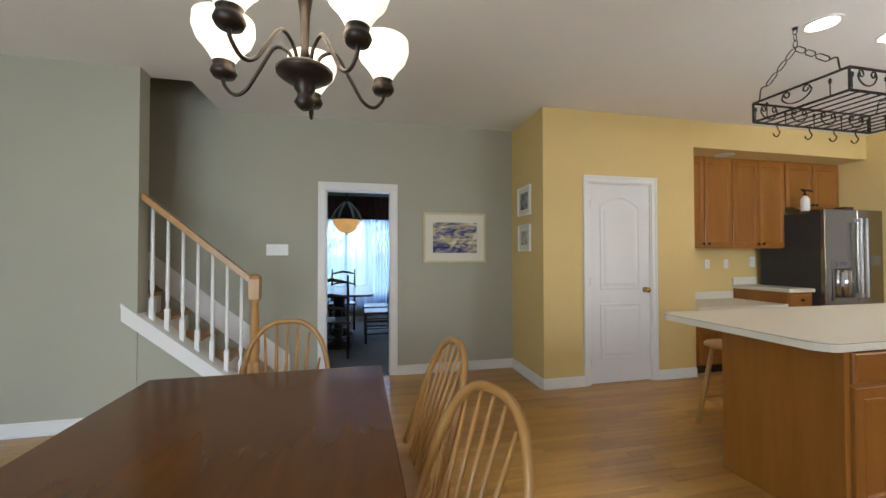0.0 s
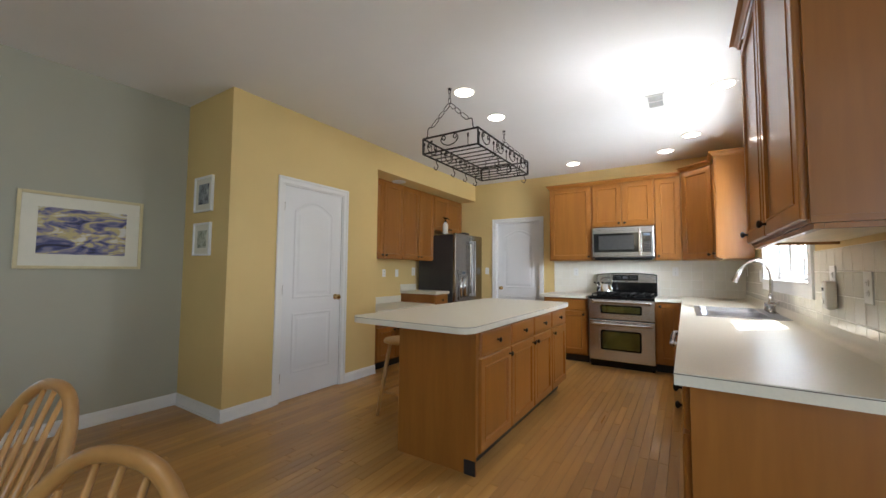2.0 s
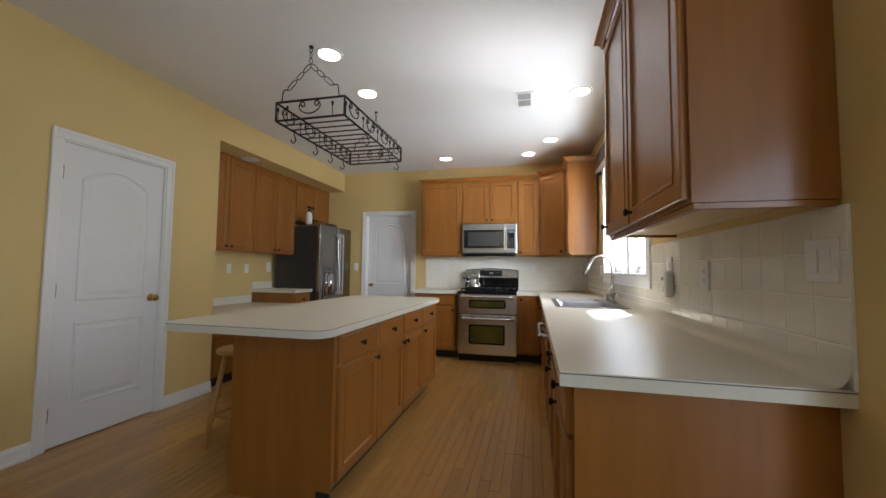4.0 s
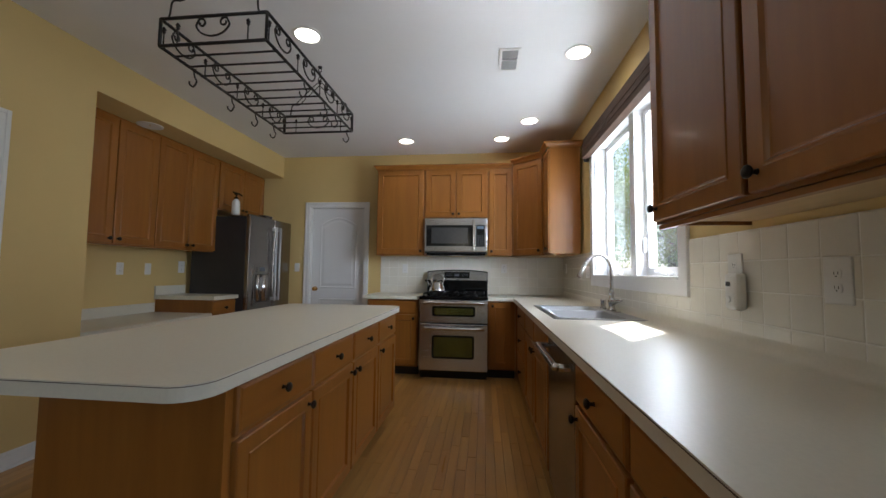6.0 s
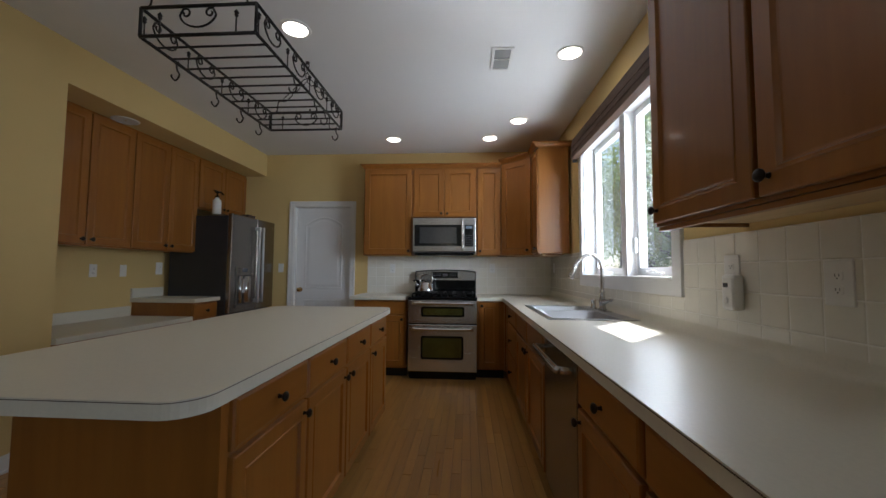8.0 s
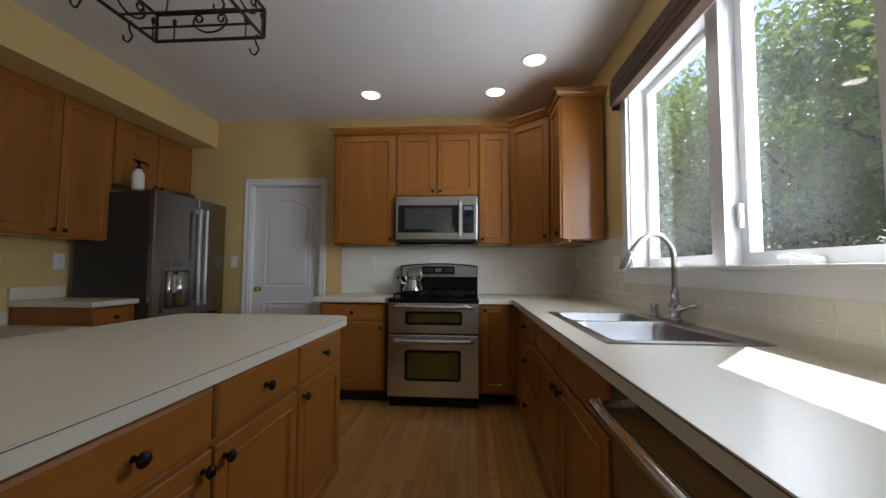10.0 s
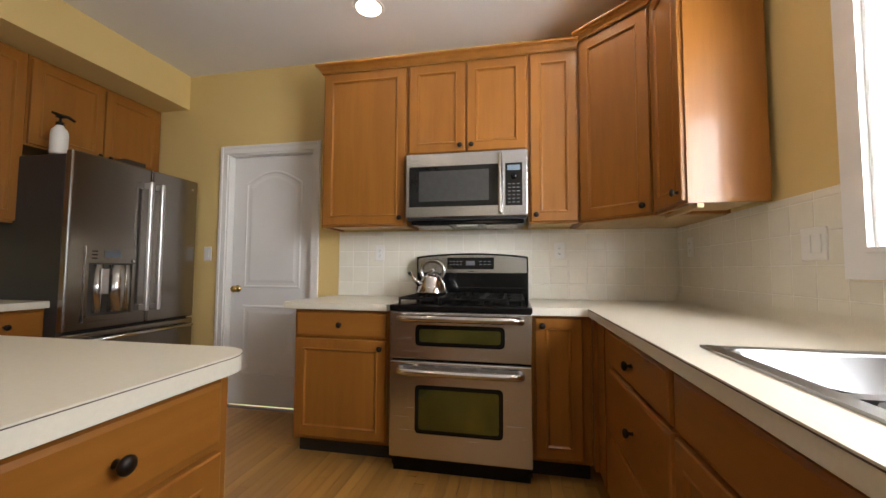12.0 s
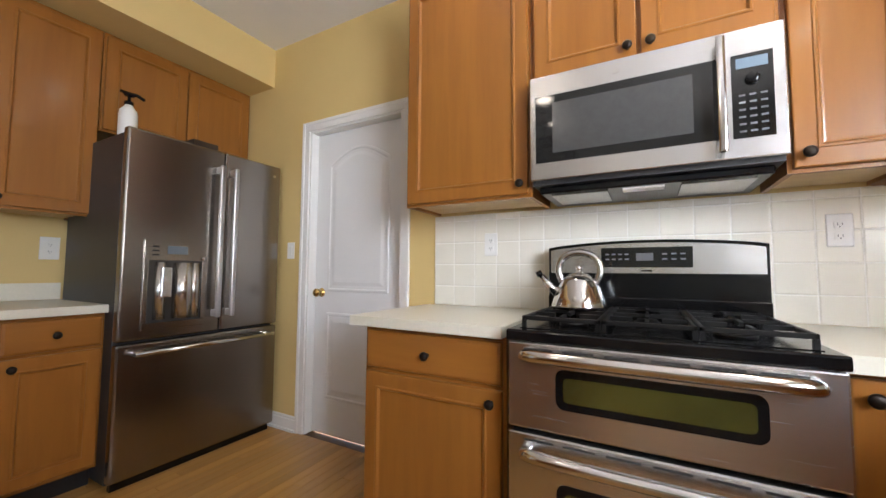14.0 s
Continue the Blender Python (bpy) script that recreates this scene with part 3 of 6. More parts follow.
# ---------------------------------------------------------------- doors, casings, baseboards
def casing(name, axis, c, a0, a1, z1, face, wdt=0.065, proud=0.018):
    """Moulded casing round a doorway; c: the wall's face, face: +1 or -1, the way it stands proud."""
    bm = bmesh.new()
    def put(u0, u1, w0, w1, p):
        lo, hi = sorted((c, c + face * p))
        if axis == "y":
            box(bm, u0, u1, lo, hi, w0, w1, bevel=0.003, seg=1)
        else:
            box(bm, lo, hi, u0, u1, w0, w1, bevel=0.003, seg=1)
    for u0, u1, w0, w1 in ((a0 - wdt, a0, 0, z1), (a1, a1 + wdt, 0, z1), (a0 - wdt, a1 + wdt, z1, z1 + wdt)):
        put(u0, u1, w0, w1, proud * 0.7)
    put(a0 - wdt - 0.001, a0 - wdt + 0.024, 0, z1 + wdt, proud)
    put(a1 + wdt - 0.024, a1 + wdt + 0.001, 0, z1 + wdt, proud)
    put(a0 - wdt + 0.024, a1 + wdt - 0.024, z1 + wdt - 0.024, z1 + wdt + 0.001, proud)
    return structure(name, bm, M_TRIM, "white moulded door casing", "trim")


def outline(x0, x1, z0, z1, rise=0.0, n=12):
    pts = [(x0, z0), (x1, z0), (x1, z1 - rise)]
    if rise:
        pts += [(x1 + (x0 - x1) * k / n, z1 - rise + rise * math.sin(math.pi * k / n)) for k in range(1, n)]
    pts.append((x0, z1 - rise))
    return pts


def moulded_panel(x0, x1, z0, z1, rise=0.0):
    """A pressed door panel: groove, bead and a slightly raised field, its face towards -y."""
    bm = bmesh.new()
    base = outline(x0, x1, z0, z1, rise)
    cx, cz = (x0 + x1) / 2, (z0 + z1) / 2
    rings = []
    for o, y in ((0, 0.0), (0.004, -0.005), (0.014, -0.006), (0.022, -0.0015), (0.040, -0.0015), (0.062, -0.0055)):
        sx, sz = 1 - 2 * o / (x1 - x0), 1 - 2 * o / (z1 - z0)
        rings.append([bm.verts.new((cx + (x - cx) * sx, y, cz + (z - cz) * sz)) for x, z in base])
    n = len(base)
    for r0, r1 in zip(rings, rings[1:]):
        for i in range(n):
            bm.faces.new((r0[i], r0[(i + 1) % n], r1[(i + 1) % n], r1[i]))
    bm.faces.new(rings[-1])
    return bm


def panel_door(name, m, w, h, knob_x, hinge_x, label):
    d = thing(name, m, label, "door", kind="structure")
    part("slab", B((0, w, 0.0, 0.035, 0.008, h), bevel=0.0015), M_DOOR, d)
    part("upper_panel", moulded_panel(0.115, w - 0.115, 0.94, h - 0.12, 0.10), M_DOOR, d, at=pose(0, -0.0005, 0))
    part("lower_panel", moulded_panel(0.115, w - 0.115, 0.24, 0.80), M_DOOR, d, at=pose(0, -0.0005, 0))
    bm = lathe(bmesh.new(), [(0.030, 0), (0.030, 0.004), (0.014, 0.008), (0.011, 0.026), (0.018, 0.032), (0.027, 0.042), (0.028, 0.052), (0.020, 0.062), (0.004, 0.066)], pose(0, 0, 0, 90, 0, 0), 20)
    part("door_knob", bm, M_BRASS, d, "polished brass knob", at=pose(knob_x, 0, 0.93))
    for z in (0.22, 1.02, 1.80):
        part("hinge", B((hinge_x - 0.006, hinge_x + 0.006, -0.010, 0.002, z - 0.045, z + 0.045), bevel=0.003), M_NICKEL, d, "grey butt hinge")
    return d


structure("door_jamb_1", B((2.462, 2.476, YP, YP + 0.11, 0, 2.02), (3.174, 3.188, YP, YP + 0.11, 0, 2.02), (2.476, 3.174, YP, YP + 0.11, 2.006, 2.02)), M_TRIM, "white door jamb", "trim")
casing("door_casing_1", "y", YP, 2.466, 3.184, 2.016, -1)
panel_door("door_1", pose(2.478, YP + 0.012, 0), 0.694, 2.004, 0.635, -0.002, "closed white two-panel pantry door with brass knob")
structure("door_jamb_2", B((XS, XS + 0.14, 2.50, 2.514, 0, 2.035), (XS, XS + 0.14, 3.256, 3.27, 0, 2.035), (XS, XS + 0.14, 2.514, 3.256, 2.021, 2.035)), M_TRIM, "white door jamb", "trim")
casing("door_casing_2", "x", XS, 2.504, 3.266, 2.031, -1)
panel_door("door_2", pose(XS + 0.06, 3.254, 0, 0, 0, -90), 0.738, 2.018, 0.065, 0.742, "closed white two-panel back door with brass knob")
structure("door_jamb_3", B((-0.11, -0.096, YG, YG + 0.13, 0, 1.985), (0.556, 0.57, YG, YG + 0.13, 0, 1.985), (-0.096, 0.556, YG, YG + 0.13, 1.971, 1.985)), M_TRIM, "white opening jamb", "trim")
casing("door_casing_3", "y", YG, -0.106, 0.566, 1.981, -1, 0.075)
casing("door_casing_4", "y", YG + 0.13, -0.106, 0.566, 1.981, 1, 0.075)


def baseboard(name, runs):
    bm = bmesh.new()
    for axis, c, face, a0, a1 in runs:
        for p, z0, z1 in ((0.013, 0.0, 0.078), (0.008, 0.078, 0.092), (0.004, 0.092, 0.099), (0.024, 0.0, 0.016)):
            lo, hi = sorted((c, c + face * p))
            if axis == "y":
                box(bm, a0, a1, lo, hi, z0 + 0.0002, z1)
            else:
                box(bm, lo, hi, a0, a1, z0 + 0.0002, z1)
    return structure(name, bm, M_TRIM, "white moulded baseboard", "baseboard")


baseboard("baseboard_pantry", [("y", YP, -1, XP - 0.013, 2.40), ("y", YP, -1, 3.25, XN), ("x", XP, -1, YP, YG)])
baseboard("baseboard_north", [("y", YG, -1, 0.642, XP), ("y", YG, -1, -0.52, -0.182)])
baseboard("baseboard_stair", [("y", 3.62, -1, -3.2, -1.40), ("y", 3.63, -1, -1.40, -0.66)])
baseboard("baseboard_east", [("x", XS, -1, 3.332, YN)])
baseboard("baseboard_dining", [("y", 7.9, -1, -2.6, 4.2)])
baseboard("baseboard_nook", [("y", -1.62, 1, -3.2, 1.62), ("x", 1.62, -1, -1.62, YW)])

# crown on the wall cabinets
def crown(path, z, label, closed=False):
    """A cornice that follows a line of plan points; it leans out to the left of the line's direction."""
    bm = bmesh.new()
    prof = [(0.0, -0.012), (0.006, -0.012), (0.010, 0.004), (0.022, 0.022), (0.040, 0.032), (0.040, 0.042), (0.0, 0.042)]
    pts = [Vector((*p, 0)) for p in path]
    rings = []
    for i, p in enumerate(pts):
        ns = []
        if i > 0:
            d = (p - pts[i - 1]).normalized()
            ns.append(Vector((-d.y, d.x, 0)))
        if i < len(pts) - 1:
            d = (pts[i + 1] - p).normalized()
            ns.append(Vector((-d.y, d.x, 0)))
        n = sum(ns, Vector()).normalized()
        n = n / max(0.3, n.dot(ns[0]))
        rings.append([bm.verts.new(p + n * o + Vector((0, 0, z + h))) for o, h in prof])
    for r0, r1 in zip(rings, rings[1:]):
        for k in range(len(prof)):
            bm.faces.new((r0[k], r0[(k + 1) % len(prof)], r1[(k + 1) % len(prof)], r1[k]))
    bm.faces.new(rings[0]), bm.faces.new(rings[-1][::-1])
    return solid("cabinet_cornice", bm, M_WOODH, label, "cornice")


crown([(6.245, 2.243), (5.897, 2.243), (5.897, 0.58)][::-1], 2.44, "maple cornice along the range wall cabinets")
crown([(5.905, 0.588), (5.622, 0.273), (5.287, 0.229 + 0.044), (5.287, YW + 0.002)][::-1], 2.48, "maple cornice on the corner cabinets")
crown([(2.918, YW + 0.002), (2.918, 0.273), (1.797, 0.273), (1.797, YW + 0.002)][::-1], 2.46, "maple cornice on the counter end cabinet")

# under-cabinet light rail and pale underside
solid("cabinet_light_rail", B((1.803, 2.91, 0.222, 0.244, 1.345, 1.3605), (1.803, 1.823, YW + 0.01, 0.221, 1.345, 1.3605)), M_WOODH, "maple light rail under the counter end cabinet", "light rail")
# pale board colour here stands in for the highlight on this rail
solid("cabinet_light_rail", B((5.292, 5.63, 0.19, 0.215, 1.355, 1.3735)), M_PLY, "light rail under the window cabinet, its highlight put in as pale colour", "light rail")

# coved back edge of the worktop
bm = bmesh.new()
cove = [(0.060, 0.0005), (0.040, 0.003), (0.026, 0.010), (0.017, 0.022), (0.0120, 0.036), (0.0100, 0.048), (0.0092, 0.056)]
r0 = [bm.verts.new((1.787, YW + o, TOP + h)) for o, h in cove]
r1 = [bm.verts.new((XS - 0.01, YW + o, TOP + h)) for o, h in cove]
for k in range(len(cove) - 1):
    f = bm.faces.new((r0[k], r0[k + 1], r1[k + 1], r1[k]))
    f.smooth = True
part("coved_back_edge", bm, M_LAM, w, "cream laminate curving up to the tiles")
# dark laminate seams
part("edge_seam", B((1.783, 5.612, 0.5903, 0.591, TOP - 0.006, TOP - 0.0035), (1.7835, 1.7847, YW, 0.591, TOP - 0.006, TOP - 0.0035)), M_SEAM, w, "thin brown seam of the laminate edge")
part("edge_seam", slab(bmesh.new(), rounded(2.2244, 4.4306, 1.5774, 2.5306, 0.09), 0.8905, 0.8925), M_SEAM, it, "thin brown seam of the laminate edge")

# ---------------------------------------------------------------- kitchen window
W = thing("window_1", pose(0, 0, 0), "white twin casement window over the sink, closed", "window", kind="structure")
WX0, WX1, WZ0, WZ1 = 3.41, 4.90, 1.15, 2.32
part("window_casing", B((WX0 - 0.08, WX0, YW, YW + 0.02, WZ0 - 0.08, WZ1 + 0.08), (WX1, WX1 + 0.08, YW, YW + 0.02, WZ0 - 0.08, WZ1 + 0.08), (WX0, WX1, YW, YW + 0.02, WZ1, WZ1 + 0.08), (WX0, WX1, YW, YW + 0.02, WZ0 - 0.08, WZ0)), M_WINWHITE, W)
part("window_sill", B((WX0 + 0.001, WX1 - 0.001, YW - 0.10, YW + 0.028, WZ0, WZ0 + 0.016), bevel=0.003), M_WINWHITE, W)
part("jamb", B((WX0, WX0 + 0.014, YW - 0.16, YW, WZ0, WZ1), (WX1 - 0.014, WX1, YW - 0.16, YW, WZ0, WZ1), (WX0 + 0.014, WX1 - 0.014, YW - 0.16, YW, WZ1 - 0.014, WZ1)), M_WINWHITE, W)
part("mullion", B((4.065, 4.15, YW - 0.16, YW - 0.03, WZ0 + 0.016, WZ1 - 0.014)), M_WINWHITE, W)
for x0, x1 in ((WX0 + 0.014, 4.065), (4.15, WX1 - 0.014)):
    s = part("sash", B((x0 + 0.002, x0 + 0.044, YW - 0.145, YW - 0.095, WZ0 + 0.018, WZ1 - 0.016), (x1 - 0.044, x1 - 0.002, YW - 0.145, YW - 0.095, WZ0 + 0.018, WZ1 - 0.016), (x0 + 0.044, x1 - 0.044, YW - 0.145, YW - 0.095, WZ0 + 0.018, WZ0 + 0.07), (x0 + 0.044, x1 - 0.044, YW - 0.145, YW - 0.095, WZ1 - 0.06, WZ1 - 0.016)), M_WINWHITE, W)
    p = part("pane", B((x0 + 0.044, x1 - 0.044, YW - 0.123, YW - 0.119, WZ0 + 0.07, WZ1 - 0.06)), M_PANE, s)
    p.visible_shadow = False
    xc = (x0 + x1) / 2
    bm = B((xc - 0.05, xc + 0.05, YW - 0.094, YW - 0.06, WZ0 + 0.018, WZ0 + 0.042), bevel=0.005)
    tube(bm, [(xc, YW - 0.07, WZ0 + 0.04), (xc + 0.02, YW - 0.05, WZ0 + 0.05), (xc + 0.08, YW - 0.05, WZ0 + 0.045)], 0.006)
    part("crank", bm, M_WINWHITE, s, "white casement crank")
    part("latch", B((x0 + 0.012 if x0 > 4 else x1 - 0.03, x0 + 0.030 if x0 > 4 else x1 - 0.012, YW - 0.094, YW - 0.07, 1.32, 1.42), bevel=0.004), M_WINWHITE, s)
V = thing("roman_blind", pose(0, 0, 0), "dark brown woven shade drawn up over the window", "blind")
part("headrail", B((3.365, 4.985, YW + 0.022, YW + 0.075, 2.39, 2.43)), M_VAL, V)
for k in range(6):
    z = 2.39 - 0.024 * k
    part("fold", B((3.365, 4.985, YW + 0.030 - 0.002 * (k % 2), YW + 0.085 + 0.003 * (k % 2), z - 0.024, z - 0.001), bevel=0.003), M_VAL, V)
part("bracket", B((4.986, 4.995, YW + 0.021, YW + 0.07, 2.22, 2.26)), M_IRON, V)

# nook window
N = thing("window_2", pose(0, 0, 0), "wide white window of the breakfast bay", "window", kind="structure")
fr = []
for x0, x1 in ((-2.8, -2.03), (-1.99, -1.21), (-1.17, -0.4)):
    fr += [(x0, x0 + 0.05, -1.72, -1.66, 0.25, 2.25), (x1 - 0.05, x1, -1.72, -1.66, 0.25, 2.25), (x0 + 0.05, x1 - 0.05, -1.72, -1.66, 0.25, 0.30), (x0 + 0.05, x1 - 0.05, -1.72, -1.66, 2.20, 2.25)]
part("window_frame", B(*fr, (-2.03, -1.99, -1.73, -1.64, 0.25, 2.25), (-1.21, -1.17, -1.73, -1.64, 0.25, 2.25)), M_WINWHITE, N)
for x0, x1 in ((-2.75, -2.08), (-1.94, -1.26), (-1.12, -0.45)):
    p = part("pane", B((x0, x1, -1.692, -1.688, 0.30, 2.20)), M_PANE, N)
    p.visible_shadow = False

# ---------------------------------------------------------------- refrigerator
# dark brushed steel; its brown tint holds the room's warm reflection
M_SLATE = mat("dark_steel_warm_reflection", (0.275, 0.248, 0.220), 0.25, metal=1.0, var=0.015, scale=10, stretch=(25, 25, 0.4), rough_var=0.012)
F = thing("refrigerator", pose(5.315, 3.515, 0), "stainless French-door refrigerator with bottom freezer", "refrigerator")
part("body", B((0.004, 0.893, 0.055, 0.70, 0.03, 1.775), bevel=0.004), M_DARKGREY, F, "dark grey cabinet body")
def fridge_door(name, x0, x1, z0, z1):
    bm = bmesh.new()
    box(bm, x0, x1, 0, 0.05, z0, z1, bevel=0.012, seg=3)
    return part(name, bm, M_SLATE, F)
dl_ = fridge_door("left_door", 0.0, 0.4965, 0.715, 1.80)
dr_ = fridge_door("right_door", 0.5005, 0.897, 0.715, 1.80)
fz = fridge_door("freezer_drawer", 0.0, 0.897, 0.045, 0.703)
part("base_grille", B((0.02, 0.877, 0.03, 0.06, 0.0, 0.042)), M_BLACK, F, "black base grille")
def bar_handle(x, z0, z1):
    bm = bmesh.new()
    box(bm, x - 0.015, x + 0.015, -0.066, -0.040, z0, z1, bevel=0.010, seg=4)
    box(bm, x - 0.011, x + 0.011, -0.046, 0.002, z0 + 0.005, z0 + 0.045, bevel=0.004)
    box(bm, x - 0.011, x + 0.011, -0.046, 0.002, z1 - 0.045, z1 - 0.005, bevel=0.004)
    return bm
part("handle", bar_handle(0.455, 0.80, 1.70), M_STEEL, dl_, "vertical steel bar handle")
part("handle", bar_handle(0.540, 0.80, 1.70), M_STEEL, dr_, "vertical steel bar handle")
bm = bmesh.new()
tube(bm, [(0.06, -0.05, 0.655), (0.84, -0.05, 0.655)], 0.012, 12)
box(bm, 0.06, 0.11, -0.052, 0.002, 0.645, 0.668, bevel=0.005)
box(bm, 0.79, 0.84, -0.052, 0.002, 0.645, 0.668, bevel=0.005)
part("handle", bm, M_POLISH, fz, "horizontal steel bar handle")
disp = part("dispenser_frame", B((0.095, 0.405, -0.010, 0.0005, 1.125, 1.228), (0.095, 0.118, -0.008, 0.0005, 0.80, 1.125), (0.382, 0.405, -0.008, 0.0005, 0.80, 1.125), (0.095, 0.405, -0.014, 0.0005, 0.765, 0.80), bevel=0.002), M_SLATE, dl_)
part("display", B((0.20, 0.30, -0.012, -0.0102, 1.16, 1.205)), mat("grey_display", (0.10, 0.12, 0.14), 0.15, var=0.1, scale=10), disp, "dim grey-blue display")
for k in range(3):
    part("button", B((0.13, 0.16, -0.0125, -0.0102, 1.150 + 0.022 * k, 1.158 + 0.022 * k)), M_BLACK, disp)
part("button", lathe(bmesh.new(), [(0.011, 0), (0.011, 0.006), (0.006, 0.009)], pose(0.385, -0.010, 1.14, 90, 0, 0), 14), M_POLISH, disp)
# no hollow here: the recess's shade is the colour of a flat plate
part("recess", B((0.118, 0.382, -0.002, 0.0015, 0.80, 1.125)), mat("recess_shade", (0.07, 0.065, 0.06), 0.35, metal=0.6, var=0.1, scale=8), disp, "flat plate with the dispenser recess's shade as dark colour")
bm = bmesh.new()
for x, r in ((0.175, 0.030), (0.285, 0.052), (0.345, 0.030)):
    lathe(bm, [(r, 0.815), (r, 1.115)], pose(x, 0.004, 0), 24)
part("water_tank", bm, M_NICKEL, disp, "rounded shiny steel dispenser well")
part("lever", B((0.165, 0.215, -0.04, -0.02, 0.93, 1.09), bevel=0.006), M_STEELH, disp)
part("badge", B((0.835, 0.855, -0.0012, -0.0002, 1.72, 1.735)), M_POLISH, dr_)

# soap bottle and tray on top of the refrigerator
bt = thing("pump_bottle", pose(5.405, 3.76, 1.801), "white plastic bottle with a black pump on the refrigerator", "bottle")
part("bottle", lathe(bmesh.new(), [(0.038, 0), (0.043, 0.006), (0.043, 0.130), (0.038, 0.155), (0.022, 0.175), (0.018, 0.185)], seg=24), M_PLATE, bt)
bm = lathe(bmesh.new(), [(0.021, 0.185), (0.021, 0.205), (0.008, 0.21), (0.007, 0.235), (0.024, 0.238), (0.022, 0.254)], seg=16)
tube(bm, [(-0.035, 0.02, 0.262), (0, 0, 0.250), (0.03, -0.02, 0.248), (0.058, -0.037, 0.228)], [0.008, 0.012, 0.010, 0.008])
part("pump", bm, M_BLACK, bt, "black pump head")
tr = thing("tray", pose(5.70, 3.575, 1.801), "small dark tray on the refrigerator", "tray")
part("dish", B((-0.07, 0.07, -0.05, 0.05, 0.0, 0.012), (-0.07, -0.062, -0.05, 0.05, 0.012, 0.03), (0.062, 0.07, -0.05, 0.05, 0.012, 0.03), (-0.062, 0.062, -0.05, -0.042, 0.012, 0.03), (-0.062, 0.062, 0.042, 0.05, 0.012, 0.03)), M_DARKWOOD, tr)

# ---------------------------------------------------------------- range; local x to the right (-y), origin at its left front
R = thing("range", pose(5.58, 1.629, 0, 0, 0, -90), "stainless double-oven gas range with black cooktop", "range")
RW = 0.760
part("body", B((0.003, RW - 0.003, 0.045, 0.62, 0.03, 0.868)), M_BLACK, R, "black range body")
part("base_panel", B((0.01, RW - 0.01, 0.05, 0.10, 0.0, 0.03)), M_BLACK, R)
def oven_door(name, z0, z1, wx0, wx1, wz0, wz1, hz):
    bm = bmesh.new()
    box(bm, 0, RW, 0.0, 0.044, z0, z1, bevel=0.006)
    d = part(name, bm, M_STEELH, R)
    rim = slab(bmesh.new(), rounded(wx0 - 0.022, wx1 + 0.022, wz0 - 0.022, wz1 + 0.022, 0.025, 5), 0, 0.002)
    part("window_rim", rim, M_BLACK, d, "black rim of the oven window", at=pose(0, 0.0005, 0, 90, 0, 0))
    g = slab(bmesh.new(), rounded(wx0, wx1, wz0, wz1, 0.014, 5), 0, 0.0028)
    part("window_glass", g, M_OVENGLASS, d, "mirror-like oven glass with the yellow wall's reflection as olive colour", at=pose(0, 0.0005, 0, 90, 0, 0))
    bm = bmesh.new()
    line = smooth_line([(0.055, 0.002, hz - 0.012), (0.062, -0.030, hz - 0.004), (0.095, -0.048, hz), (0.2, -0.054, hz), (RW - 0.2, -0.054, hz), (RW - 0.095, -0.048, hz), (RW - 0.062, -0.030, hz - 0.004), (RW - 0.055, 0.002, hz - 0.012)], 5)
    tube(bm, line, 0.0185, 12)
    part("handle", bm, M_POLISH, d, "bowed polished handle")
    bm = bmesh.new()
    for k in range(6):
        x = 0.05 + k * 0.112
        box(bm, x, x + 0.085, -0.0008, 0.004, z1 - 0.022, z1 - 0.016)
    part("vent_slot", bm, M_HOLE, d, "row of dark vent slots")
    return d
# the olive base colour holds the yellow wall's reflection
M_OVENGLASS = mat("oven_glass_wall_reflection", (0.15, 0.155, 0.045), 0.10, metal=0.75, var=0.25, scale=5)
oven_door("upper_oven_door", 0.612, 0.866, 0.165, 0.600, 0.705, 0.775, 0.836)
oven_door("lower_oven_door", 0.092, 0.600, 0.165, 0.590, 0.245, 0.455, 0.556)
ck = part("cooktop", B((-0.002, RW + 0.002, -0.012, 0.60, 0.869, 0.903), bevel=0.006), M_BLACK, R, "glossy black cooktop")
bm = bmesh.new()
box(bm, 0.03, RW - 0.03, 0.03, 0.56, 0.9025, 0.905)
part("burner_tray", bm, M_BLACK, ck)
for bx, by, br in ((0.17, 0.16, 0.045), (0.17, 0.43, 0.036), (0.38, 0.30, 0.040), (0.59, 0.16, 0.050), (0.59, 0.43, 0.036)):
    part("burner", lathe(bmesh.new(), [(br, 0), (br, 0.010), (br * 0.8, 0.012), (br * 0.75, 0.018), (br * 0.3, 0.020)], pose(bx, by, 0.905), 18), M_IRONGRATE, ck, "round black burner cap")
